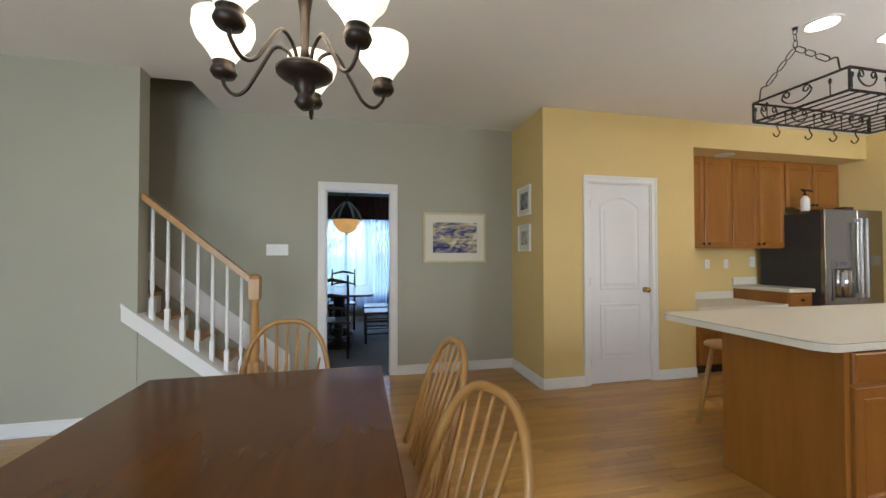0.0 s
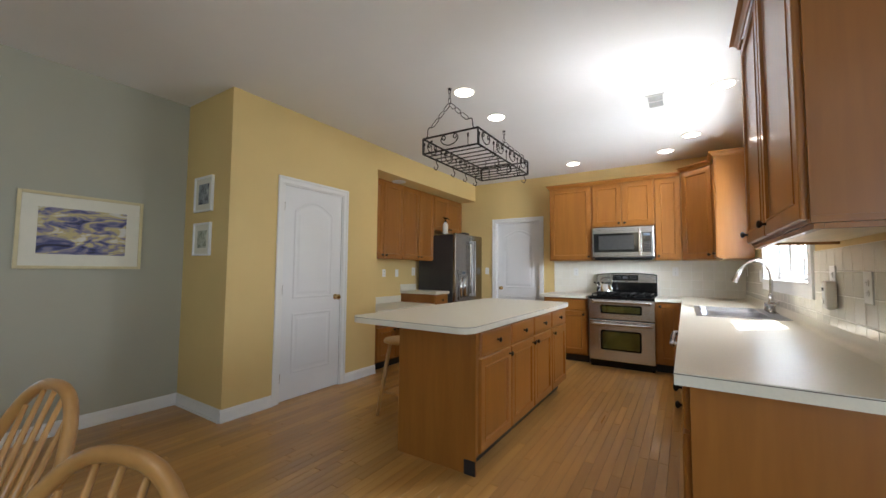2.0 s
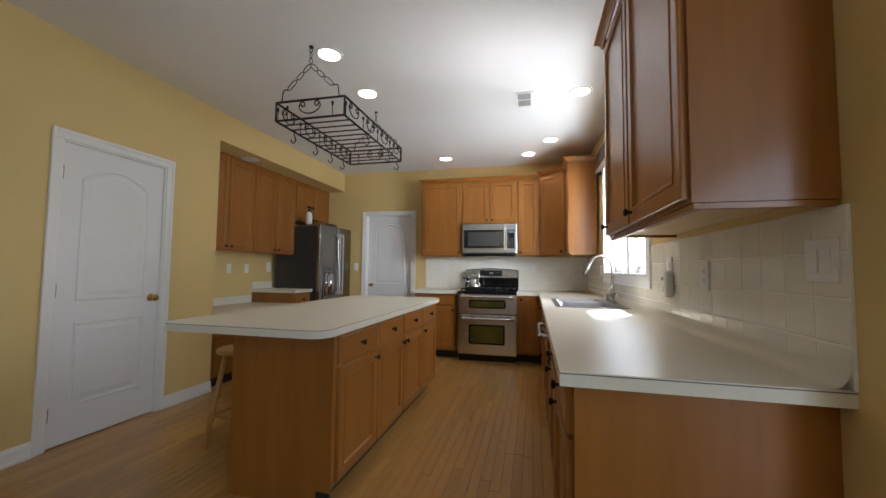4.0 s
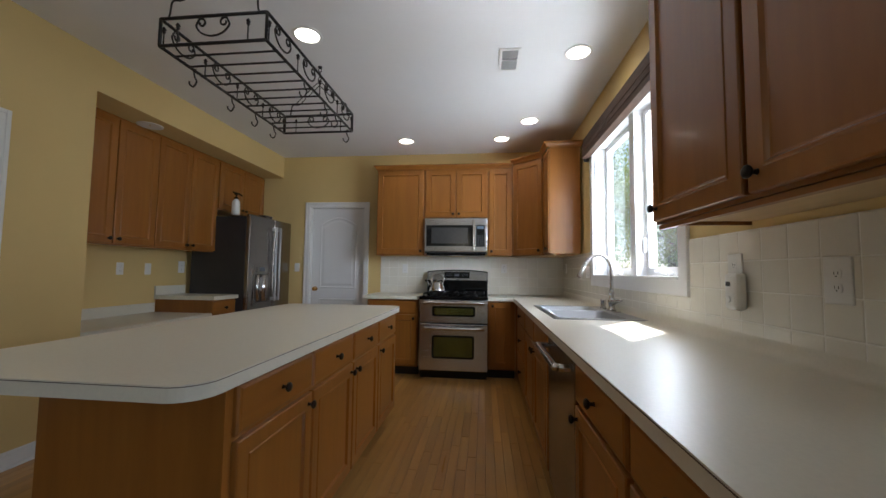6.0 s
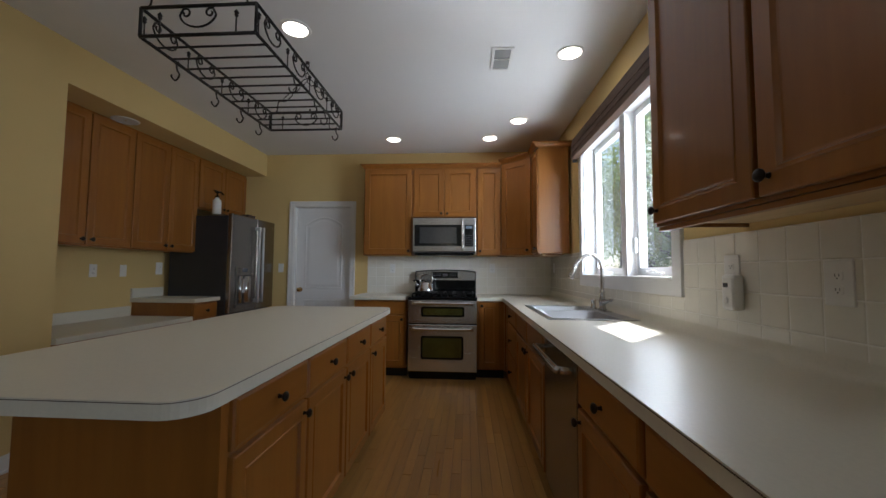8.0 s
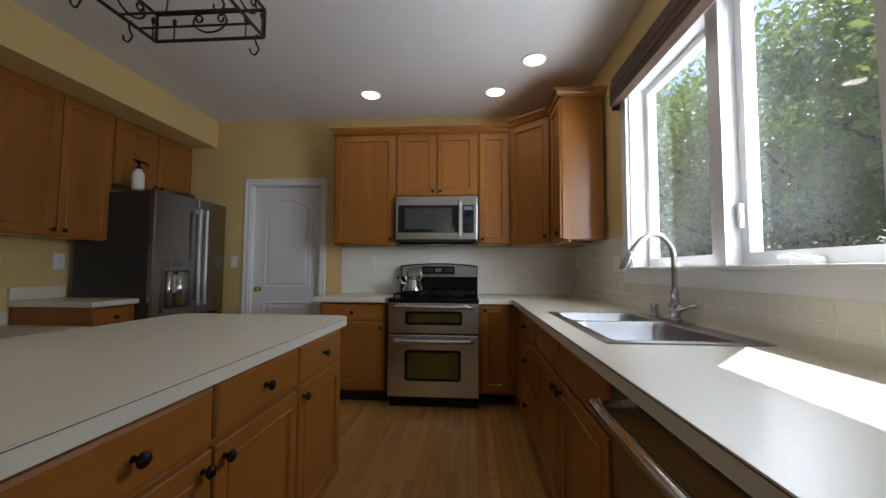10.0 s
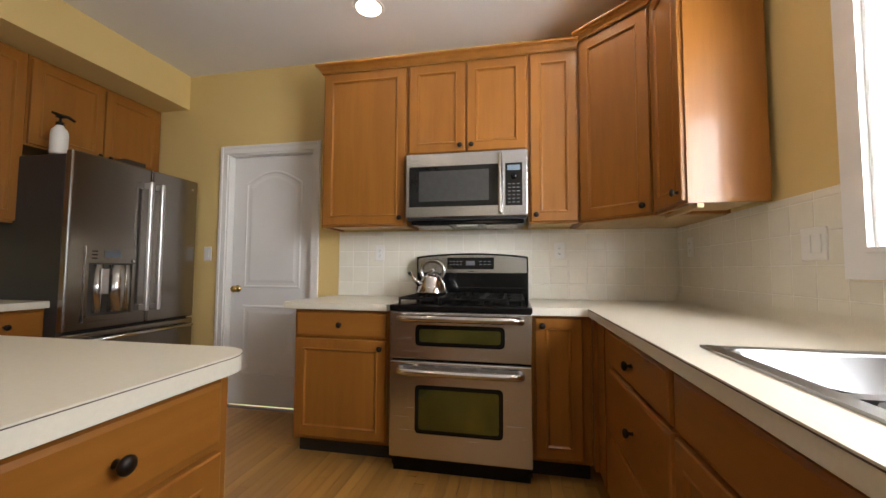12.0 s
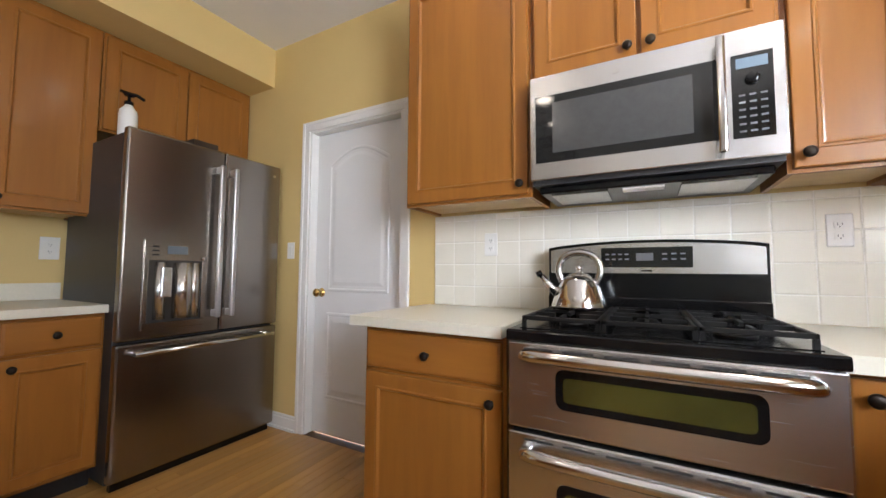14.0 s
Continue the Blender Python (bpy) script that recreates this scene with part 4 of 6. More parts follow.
for gx0, gx1 in ((0.035, 0.262), (0.266, 0.494), (0.498, 0.725)):
    bm = bmesh.new()
    for x in (gx0 + 0.006, gx1 - 0.006):
        box(bm, x - 0.006, x + 0.006, 0.035, 0.555, 0.928, 0.940, bevel=0.002, seg=1)
    for y in (0.041, 0.295, 0.549):
        box(bm, gx0, gx1, y - 0.006, y + 0.006, 0.9275, 0.9405, bevel=0.002, seg=1)
    xm = (gx0 + gx1) / 2
    for y0, y1 in ((0.06, 0.13), (0.20, 0.28), (0.31, 0.38), (0.46, 0.54)):
        box(bm, xm - 0.005, xm + 0.005, y0, y1, 0.929, 0.9415)
    for y in (0.165, 0.425):
        box(bm, gx0 + 0.012, gx0 + 0.075, y - 0.005, y + 0.005, 0.929, 0.9415)
        box(bm, gx1 - 0.075, gx1 - 0.012, y - 0.005, y + 0.005, 0.929, 0.9415)
    for x in (gx0 + 0.006, gx1 - 0.006):
        for y in (0.041, 0.549):
            box(bm, x - 0.006, x + 0.006, y - 0.006, y + 0.006, 0.9045, 0.9285)
    part("grate", bm, M_IRONGRATE, ck, "cast-iron burner grate")
def bowed(x0, x1, z0, z1, bow, y0, y1):
    """A plate with its top edge bowed up, from y0 to y1."""
    b = bmesh.new()
    prof = [(x0, z0), (x1, z0)] + [(x1 - (x1 - x0) * k / 20, z1 + bow * math.sin(math.pi * k / 20) ** 0.7) for k in range(21)]
    lo, hi = ([b.verts.new((x, y, z)) for x, z in prof] for y in (y0, y1))
    b.faces.new(lo), b.faces.new(hi[::-1])
    for i in range(len(prof)):
        j = (i + 1) % len(prof)
        b.faces.new((lo[j], lo[i], hi[i], hi[j]))
    bmesh.ops.recalc_face_normals(b, faces=b.faces)
    return b


gb = bowed(0.0, RW, 0.9035, 1.182, 0.026, 0.565, 0.655)
box(gb, 0.0, RW, 0.548, 0.566, 0.9035, 0.978, bevel=0.004)
bg = part("backguard", gb, M_BLACK, R, "black backguard")
bm = bowed(0.010, RW - 0.010, 1.075, 1.170, 0.026, 0.560, 0.5645)
cp = part("control_panel", bm, M_STEELH, bg, "stainless control panel")
dsp = part("display", B((0.215, 0.535, 0.5575, 0.5598, 1.098, 1.178), bevel=0.0008), M_GLASSBLK, bg, "black display with small keys")
bm = bmesh.new()
for r in range(2):
    for k in range(4):
        box(bm, 0.232 + k * 0.024, 0.246 + k * 0.024, 0.5568, 0.5574, 1.128 + 0.02 * r, 1.134 + 0.02 * r)
    for k in range(3):
        box(bm, 0.435 + k * 0.03, 0.452 + k * 0.03, 0.5568, 0.5574, 1.128 + 0.02 * r, 1.134 + 0.02 * r)
box(bm, 0.345, 0.405, 0.5568, 0.5574, 1.125, 1.155)
part("key_marks", bm, mat("grey_print", (0.11, 0.115, 0.125), 0.4, var=0.05), bg, "rows of grey key marks")
part("badge", B((0.36, 0.40, 0.5588, 0.5599, 1.082, 1.088)), M_BLACK, bg)

# kettle
K = thing("kettle", pose(5.93, 1.47, 0.9415), "polished steel kettle with an arched handle on the burner", "kettle")
kb = part("body", lathe(bmesh.new(), [(0.090, 0), (0.099, 0.005), (0.100, 0.014), (0.088, 0.046), (0.074, 0.080), (0.062, 0.104), (0.050, 0.117), (0.040, 0.122)], seg=32), M_POLISH, K)
part("lid", lathe(bmesh.new(), [(0.040, 0.1225), (0.036, 0.128), (0.014, 0.133), (0.008, 0.140), (0.013, 0.148), (0.013, 0.158), (0.005, 0.163)], seg=24), M_POLISH, K, "steel lid with a dark knob")
bm = bmesh.new()
tube(bm, [(-0.02, 0.070, 0.055), (-0.03, 0.105, 0.085), (-0.035, 0.130, 0.122)], [0.020, 0.015, 0.010], 12)
part("spout", bm, M_POLISH, K)
bm = bmesh.new()
tube(bm, smooth_line([(0.0, -0.060, 0.098), (0.0, -0.074, 0.145), (0.0, -0.054, 0.192), (0.0, 0.0, 0.210), (0.0, 0.054, 0.192), (0.0, 0.074, 0.145), (0.0, 0.060, 0.098)], 6), 0.013, 12)
part("handle", bm, M_NICKEL, K, "arched pale steel handle")
part("whistle", lathe(bmesh.new(), [(0.012, 0), (0.012, 0.02)], pose(-0.036, 0.134, 0.12, -30, 0, 0), 12), M_BLACK, K)

# ---------------------------------------------------------------- microwave
MW = thing("microwave", pose(5.84, 1.627, 0, 0, 0, -90), "stainless over-the-range microwave with dark window", "microwave")
part("body", B((0.004, 0.744, 0.03, 0.40, 1.405, 1.825)), M_DARKGREY, MW, "dark casing")
md = part("door_front", B((0.0, 0.748, 0.0, 0.029, 1.418, 1.815), bevel=0.004), M_STEELH, MW)
part("window", B((0.022, 0.602, -0.0015, 0.0005, 1.482, 1.735), bevel=0.0005), M_GLASSBLK, md, "dark glass window")
part("inner_window", B((0.085, 0.52, -0.0022, -0.0017, 1.515, 1.705)), mat("grey_mesh_glass", (0.055, 0.055, 0.055), 0.15, var=0.08, scale=30), md, "grey mesh behind the glass")
cpn = part("control_panel", B((0.618, 0.718, -0.0015, 0.0005, 1.478, 1.735), bevel=0.0005), M_GLASSBLK, md, "black control panel")
part("display", B((0.63, 0.706, -0.0022, -0.0017, 1.690, 1.722)), mat("pale_blue_display", (0.16, 0.22, 0.28), 0.3, var=0.05), cpn, "pale blue-grey display")
bm = bmesh.new()
for r in range(6):
    for k in range(3):
        box(bm, 0.634 + 0.026 * k, 0.65 + 0.026 * k, -0.0022, -0.0017, 1.495 + 0.022 * r, 1.501 + 0.022 * r)
part("key_marks", bm, bpy.data.materials["grey_print"], cpn, "rows of grey key marks")
bm = bmesh.new()
box(bm, 0.577, 0.600, -0.045, -0.028, 1.432, 1.790, bevel=0.007, seg=3)
box(bm, 0.580, 0.597, -0.030, 0.001, 1.440, 1.465, bevel=0.003)
box(bm, 0.580, 0.597, -0.030, 0.001, 1.757, 1.782, bevel=0.003)
part("handle", bm, M_POLISH, md, "vertical steel bar handle")
part("dial", lathe(bmesh.new(), [(0.017, 0), (0.017, 0.010), (0.014, 0.013), (0.004, 0.013)], pose(0.668, -0.0015, 1.655, 90, 0, 0), 20), M_BLACK, cpn, "round black control dial")
part("badge", lathe(bmesh.new(), [(0.013, 0), (0.013, 0.002)], pose(0.300, 0.0005, 1.776, 90, 0, 0), 18), M_POLISH, md, "small round badge")
part("vent_hood", B((0.02, 0.728, 0.06, 0.38, 1.378, 1.4045), bevel=0.006), M_BLACK, MW, "black underside")
part("grease_filter", B((0.06, 0.26, 0.09, 0.30, 1.3725, 1.3775)), M_NICKEL, MW)
part("grease_filter", B((0.49, 0.69, 0.09, 0.30, 1.3725, 1.3775)), M_NICKEL, MW)
part("lamp_cover", B((0.31, 0.44, 0.08, 0.14, 1.3725, 1.3775)), M_PLATE, MW)

# ---------------------------------------------------------------- dishwasher
D = thing("dishwasher", pose(3.497, 0.565, 0, 0, 0, 180), "stainless dishwasher under the sink counter", "dishwasher")
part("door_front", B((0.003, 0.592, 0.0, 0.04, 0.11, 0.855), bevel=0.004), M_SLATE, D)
part("tub", B((0.01, 0.585, 0.041, 0.58, 0.10, 0.855)), M_BLACK, D)
part("toe_kick", B((0.003, 0.592, 0.06, 0.10, 0.0, 0.098)), M_KICK, D)
bm = bmesh.new()
tube(bm, smooth_line([(0.05, 0.002, 0.795), (0.055, -0.05, 0.80), (0.09, -0.06, 0.80), (0.50, -0.06, 0.80), (0.535, -0.05, 0.80), (0.54, 0.002, 0.795)], 5), 0.016, 10)
part("handle", bm, M_POLISH, D, "long bowed steel handle")

# ---------------------------------------------------------------- sink, faucet
S = thing("sink", pose(0, 0, 0), "double-bowl stainless drop-in sink", "sink")
def bowl(bm, x0, x1, y0, y1, depth, r=0.05, rim=0.0):
    top = rounded(x0, x1, y0, y1, r, 5)
    bot = rounded(x0 + 0.025, x1 - 0.025, y0 + 0.025, y1 - 0.025, r, 5)
    a = [bm.verts.new((x, y, TOP + 0.004)) for x, y in top]
    m_ = [bm.verts.new((x, y, TOP - 0.004)) for x, y in rounded(x0 + 0.006, x1 - 0.006, y0 + 0.006, y1 - 0.006, r, 5)]
    c_ = [bm.verts.new((x, y, TOP - depth)) for x, y in bot]
    n = len(top)
    for p, q in ((a, m_), (m_, c_)):
        for i in range(n):
            f = bm.faces.new((p[i], p[(i + 1) % n], q[(i + 1) % n], q[i]))
            f.smooth = True
    bm.faces.new(c_)
bm = bmesh.new()
bowl(bm, 3.775, 4.26, 0.055, 0.455, 0.19)
part("large_bowl", bm, M_SINK, S)
bm = bmesh.new()
bowl(bm, 4.29, 4.63, 0.055, 0.455, 0.15)
part("small_bowl", bm, M_SINK, S)
part("rim", B((3.735, 3.775, -0.055, 0.49, TOP, TOP + 0.006), (4.63, 4.665, -0.055, 0.49, TOP, TOP + 0.006), (3.775, 4.63, 0.455, 0.49, TOP, TOP + 0.006), (3.775, 4.63, -0.055, 0.055, TOP, TOP + 0.006), (4.26, 4.29, 0.055, 0.455, TOP - 0.01, TOP + 0.005)), M_SINK, S)
for x in (4.02, 4.46):
    part("drain", lathe(bmesh.new(), [(0.045, 0), (0.042, 0.004), (0.02, 0.002)], pose(x, 0.25, TOP - (0.189 if x < 4.2 else 0.149)), 20), M_POLISH, S)
FA = thing("faucet", pose(4.29, -0.02, TOP + 0.0065), "brushed nickel gooseneck faucet with pull-down spray", "faucet")
part("deck_plate", slab(bmesh.new(), rounded(-0.13, 0.13, -0.028, 0.028, 0.027, 5), 0, 0.006), M_NICKEL, FA)
part("base", lathe(bmesh.new(), [(0.030, 0.0062), (0.028, 0.012), (0.022, 0.02), (0.022, 0.05), (0.027, 0.055), (0.027, 0.075), (0.020, 0.085), (0.016, 0.12), (0.019, 0.125), (0.019, 0.14), (0.013, 0.15)], seg=20), M_NICKEL, FA)
bm = bmesh.new()
tube(bm, smooth_line([(0, 0, 0.145), (0, 0, 0.29), (0, 0.014, 0.355), (0.0, 0.052, 0.400), (0.0, 0.10, 0.409), (0.0, 0.15, 0.385), (0.0, 0.190, 0.335)], 6), 0.0125, 14)
part("neck", bm, M_NICKEL, FA)
bm = bmesh.new()
tube(bm, [(0.0, 0.188, 0.340), (0.0, 0.205, 0.300), (0.0, 0.226, 0.252), (0.0, 0.233, 0.236)], [0.0145, 0.017, 0.021, 0.019], 16)
part("spray_head", bm, M_NICKEL, FA)
bm = bmesh.new()
tube(bm, [(-0.015, 0, 0.064), (-0.040, -0.004, 0.066), (-0.055, -0.006, 0.068), (-0.10, -0.014, 0.078), (-0.135, -0.020, 0.086), (-0.140, -0.021, 0.087)], [0.020, 0.021, 0.015, 0.010, 0.0105, 0.005], 14)
part("lever", bm, M_NICKEL, FA)
SD = thing("soap_dispenser", pose(4.49, -0.02, TOP + 0.0065), "short nickel air gap cap beside the faucet", "sink fitting")
part("cap", lathe(bmesh.new(), [(0.024, 0), (0.023, 0.006), (0.019, 0.01), (0.019, 0.055), (0.021, 0.058), (0.020, 0.066), (0.005, 0.068)], seg=18), M_NICKEL, SD)

# ---------------------------------------------------------------- pot rack
PR = thing("pot_rack", pose(0, 0, 0), "black wrought-iron hanging pot rack with scrolls and hooks", "pot rack")
RX0, RX1, RY0, RY1, RZ0, RZ1 = 2.943, 4.06, 1.90, 2.432, 2.217, 2.349
def bars(bm, lines, r=0.0055):
    for a, b in lines:
        tube(bm, [a, b], r, 6)
bm = bmesh.new()
for z in (RZ0, RZ1):
    bars(bm, [((RX0, RY0, z), (RX1, RY0, z)), ((RX0, RY1, z), (RX1, RY1, z)), ((RX0, RY0, z), (RX0, RY1, z)), ((RX1, RY0, z), (RX1, RY1, z))], 0.0078)
bars(bm, [((x, y, RZ0), (x, y, RZ1)) for x in (RX0, RX1) for y in (RY0, RY1)], 0.0078)
part("frame", bm, M_IRON, PR)
for k in range(1, 12):
    x = RX0 + (RX1 - RX0) * k / 12
    part("cross_bar", tube(bmesh.new(), [(x, RY0, RZ0 + 0.004), (x, RY1, RZ0 + 0.004)], 0.0052, 6), M_IRON, PR)


def scroll(c, u, r=0.060):
    """A C-scroll in the plane of u and z: a bowl with both ends curled in."""
    c, u = Vector(c), Vector(u)
    v = Vector((0, 0, 1))
    pts = []
    for s in (-1, 1):
        side = []
        for k in range(15):
            a = k / 14
            ang = math.pi * (0.15 + 2.05 * a) if s > 0 else math.pi * (0.85 - 2.05 * a)
            rr = 0.024 * (1 - 0.65 * a)
            side.append(c + u * (s * (r - 0.012) + rr * math.cos(ang)) + v * (0.018 + rr * math.sin(ang)))
        pts.append(side)
    bowl_ = [c + u * (1.25 * r * math.cos(math.pi * (1.06 + 0.88 * k / 14))) + v * (0.020 + 0.066 * math.sin(math.pi * (1.06 + 0.88 * k / 14))) for k in range(15)]
    bm = bmesh.new()
    tube(bm, [pts[0][k] for k in range(14, -1, -1)][:14] + bowl_ + pts[1][1:], 0.0046, 6)
    return bm


def spear(p):
    bm = bmesh.new()
    tube(bm, [(p[0], p[1], RZ0), (p[0], p[1], RZ0 + 0.075)], 0.0035, 6)
    lathe(bm, [(0.002, 0.070), (0.009, 0.082), (0.005, 0.092), (0.011, 0.094), (0.002, 0.108)], Matrix.Translation((p[0], p[1], RZ0)), 8)
    return bm


zc = (RZ0 + RZ1) / 2 + 0.015
for y in (RY0, RY1):
    for k in range(4):
        part("scroll", scroll((RX0 + (RX1 - RX0) * (k + 0.5) / 4, y, zc), (1, 0, 0), 0.060), M_IRON, PR)
    for k in range(5):
        part("spear", spear((RX0 + 0.02 + (RX1 - RX0 - 0.04) * k / 4, y)), M_IRON, PR)
for x in (RX0, RX1):
    part("scroll", scroll((x, (RY0 + RY1) / 2, zc), (0, 1, 0), 0.068), M_IRON, PR)
    for y in (RY0 + 0.09, RY1 - 0.09):
        part("spear", spear((x, y)), M_IRON, PR)
for x, y in ((3.17, RY1), (3.47, RY1), (3.71, RY1), (3.93, RY1), (3.33, RY0), (3.60, RY0), (RX1, RY0 + 0.03), (3.77, RY0)):
    hk = smooth_line([(x, y, RZ0 + 0.012), (x, y + 0.012, RZ0 + 0.004), (x, y + 0.006, RZ0 - 0.03), (x, y - 0.006, RZ0 - 0.055), (x, y + 0.012, RZ0 - 0.082), (x, y + 0.034, RZ0 - 0.066), (x, y + 0.036, RZ0 - 0.050)], 4)
    part("hook", tube(bmesh.new(), hk, 0.0042, 6), M_IRON, PR, "S-shaped pot hook")
ym = (RY0 + RY1) / 2
for x in (RX0, RX1):
    top = Vector((x, ym, 2.60))
    for y in (RY0, RY1):
        a = Vector((x, y, RZ1))
        d = (top - a)
        bm = bmesh.new()
        sgn = 1 if y == RY0 else -1
        tube(bm, smooth_line([a, a + d * 0.08 + Vector((0, sgn * 0.02, -0.01)), a + d * 0.20 + Vector((0, 0, 0.03)), a + d * 0.34], 4), 0.0042, 6)
        for f0, f1 in ((0.33, 0.60), (0.60, 0.80), (0.79, 1.0)):
            p0, p1 = a + d * f0, a + d * f1
            n = d.cross(Vector((1, 0, 0))).normalized() * 0.014
            tube(bm, [p0, p0 + (p1 - p0) * 0.2 + n, p0 + (p1 - p0) * 0.8 + n, p1, p0 + (p1 - p0) * 0.8 - n, p0 + (p1 - p0) * 0.2 - n, p0], 0.0035, 6)
        part("chain", bm, M_IRON, PR)
    bm = bmesh.new()
    z = 2.60
    k = 0
    while z < CEIL - 0.02:
        z1 = min(z + 0.05, CEIL - 0.01)
        n = Vector((0.011, 0, 0)) if k % 2 else Vector((0, 0.011, 0))
        p0, p1 = Vector((x, ym, z)), Vector((x, ym, z1))
        tube(bm, [p0, p0.lerp(p1, 0.25) + n, p0.lerp(p1, 0.75) + n, p1, p0.lerp(p1, 0.75) - n, p0.lerp(p1, 0.25) - n, p0], 0.003, 6)
        z, k = z1 - 0.008, k + 1
    lathe(bm, [(0.014, CEIL - 0.012), (0.016, CEIL - 0.001)], Matrix.Translation((x, ym, 0)), 12)
    part("chain", bm, M_IRON, PR)

# ---------------------------------------------------------------- recessed lamps, vent
def can_light(x, y, z=CEIL, lit=True):
    c = thing("recessed_light", pose(x, y, z), "white recessed ceiling light, switched on" if lit else "white recessed niche light, switched off", "ceiling light", "recessed ceiling lights")
    bm = bmesh.new()
    n = 32
    rings = [[bm.verts.new((r * math.cos(2 * math.pi * k / n), r * math.sin(2 * math.pi * k / n), h)) for k in range(n)] for r, h in ((0.098, -0.0005), (0.096, -0.006), (0.080, -0.008), (0.076, -0.004))]
    for r0, r1 in zip(rings, rings[1:]):
        for k in range(n):
            bm.faces.new((r0[k], r0[(k + 1) % n], r1[(k + 1) % n], r1[k]))
    part("trim_ring", bm, M_TRIM, c)
    part("lens", lathe(bmesh.new(), [(0.076, -0.0045), (0.060, -0.0035), (0.01, -0.0015)], seg=32, cap=False), M_BULB if lit else M_PLATE, c, "glowing lens" if lit else "")
    if lit:
        lamp("downlight", "AREA", 0.2, pose(x, y, z - 0.012), (1.0, 0.88, 0.70), shape="DISK", size=0.14, spread=150)
for x, y in ((3.06, 2.095), (3.68, 2.083), (5.72, 1.845), (5.73, 0.72), (5.23, 0.46), (4.04, 0.26)):
    can_light(x, y)
can_light(4.35, 3.86, 2.44, False)
M_VENT = mat("grey_vent_enamel", (0.42, 0.42, 0.41), 0.5, var=0.1, scale=8)
VT = thing("ceiling_vent", pose(4.09, 0.735, CEIL), "white louvred ceiling vent", "vent")
part("frame", B((-0.145, 0.145, -0.075, -0.055, -0.008, -0.0005), (-0.145, 0.145, 0.055, 0.075, -0.008, -0.0005), (-0.145, -0.125, -0.055, 0.055, -0.008, -0.0005), (0.125, 0.145, -0.055, 0.055, -0.008, -0.0005), (-0.006, 0.006, -0.055, 0.055, -0.008, -0.0005)), M_TRIM, VT)
# dark sheet on the ceiling that gives the shade inside the vent
part("backing", B((-0.125, 0.125, -0.055, 0.055, -0.0015, -0.0005)), mat("duct_shade", (0.05, 0.05, 0.05), 0.7, var=0.1), VT)
for k in range(9):
    x = -0.112 + 0.0255 * k + (0.01 if k > 4 else 0)
    if abs(x) > 0.012:
        part("slat", B((-0.008, 0.008, -0.055, 0.055, -0.0008, 0.0008)), M_VENT, VT, at=pose(x, 0, -0.006, 0, 40, 0))

# ---------------------------------------------------------------- outlets, switches
def outlet(m, gangs=1, kind="outlet", label="white duplex outlet plate on the tiles", big=0.0):
    o = thing("outlet_plate" if kind == "outlet" else "switch_plate", m, label, kind)
    wdt = 0.07 + 0.046 * (gangs - 1)
    part("plate", B((-wdt / 2 - big, wdt / 2 + big, -0.006, 0.0, -0.057 - big, 0.057 + big), bevel=0.003), M_PLATE, o)
    for g in range(gangs):
        x = (g - (gangs - 1) / 2) * 0.046
        if kind == "outlet":
            for z in (-0.02, 0.02):
                rc = part("receptacle", slab(bmesh.new(), rounded(-0.016, 0.016, -0.014, 0.014, 0.009, 4), 0, 0.0025), M_PLATE, o, at=pose(x, -0.0058, z, 90, 0, 0))
                part("slots", B((-0.007, -0.005, -0.003, 0.005, 0.0026, 0.0030), (0.005, 0.007, -0.003, 0.005, 0.0026, 0.0030), (-0.002, 0.002, -0.010, -0.006, 0.0026, 0.0030)), M_HOLE, rc)
        else:
            part("rocker", B((x - 0.016, x + 0.016, -0.0095, -0.0062, -0.032, 0.032), bevel=0.0015), M_PLATE, o)
    return o


TT = 0.009   # tile thickness
outlet(pose(2.555, YW + TT + 0.0005, 1.163, 0, 0, 180), label="large white duplex outlet plate on the tiles", big=0.009)
outlet(pose(2.985, YW + TT + 0.0005, 1.195, 0, 0, 180), label="large white outlet plate behind the plug-in detector", big=0.007)
outlet(pose(1.86, YW + TT + 0.0005, 1.21, 0, 0, 180), 2, "switch", "white two-gang switch plate at the counter end")
PD = thing("plug_in_detector", pose(2.948, YW + TT + 0.0068, 1.128, 0, 0, 180), "white plug-in gas detector with a small red display", "detector")
part("case", B((-0.038, 0.038, -0.042, 0.0, -0.085, 0.055), bevel=0.014), M_PLATE, PD)
part("display", B((-0.022, 0.004, -0.0435, -0.0422, 0.005, 0.022)), M_HOLE, PD, "small dark red display")
part("test_button", lathe(bmesh.new(), [(0.013, 0), (0.013, 0.003), (0.010, 0.004)], pose(-0.008, -0.0419, -0.045, 90, 0, 0), 18), M_TRIM, PD)
outlet(pose(5.11, YW + TT + 0.0005, 1.19, 0, 0, 180), 2, "switch", "white two-gang switch plate on the tiles")
outlet(pose(6.05, YW + TT + 0.0005, 1.235, 0, 0, 180))
outlet(pose(XS - TT - 0.0005, 1.94, 1.215, 0, 0, -90))
outlet(pose(XS - TT - 0.0005, 0.66, 1.228, 0, 0, -90))
outlet(pose(XS - 0.0005, 3.43, 1.215, 0, 0, -90), 1, "switch", "white light switch by the back door")
outlet(pose(5.272, YN - 0.0005, 1.195), 1, "outlet", "white outlet plate on the yellow niche wall", 0.008)
outlet(pose(4.556, YN - 0.0005, 1.17), 1, "outlet", "white outlet plate on the yellow niche wall")
outlet(pose(4.85, YN - 0.0005, 1.17), 1, "switch", "white switch plate on the yellow niche wall")
outlet(pose(-0.575, YG - 0.0005, 1.345), 4, "switch", "white four-gang switch plate on the grey wall")

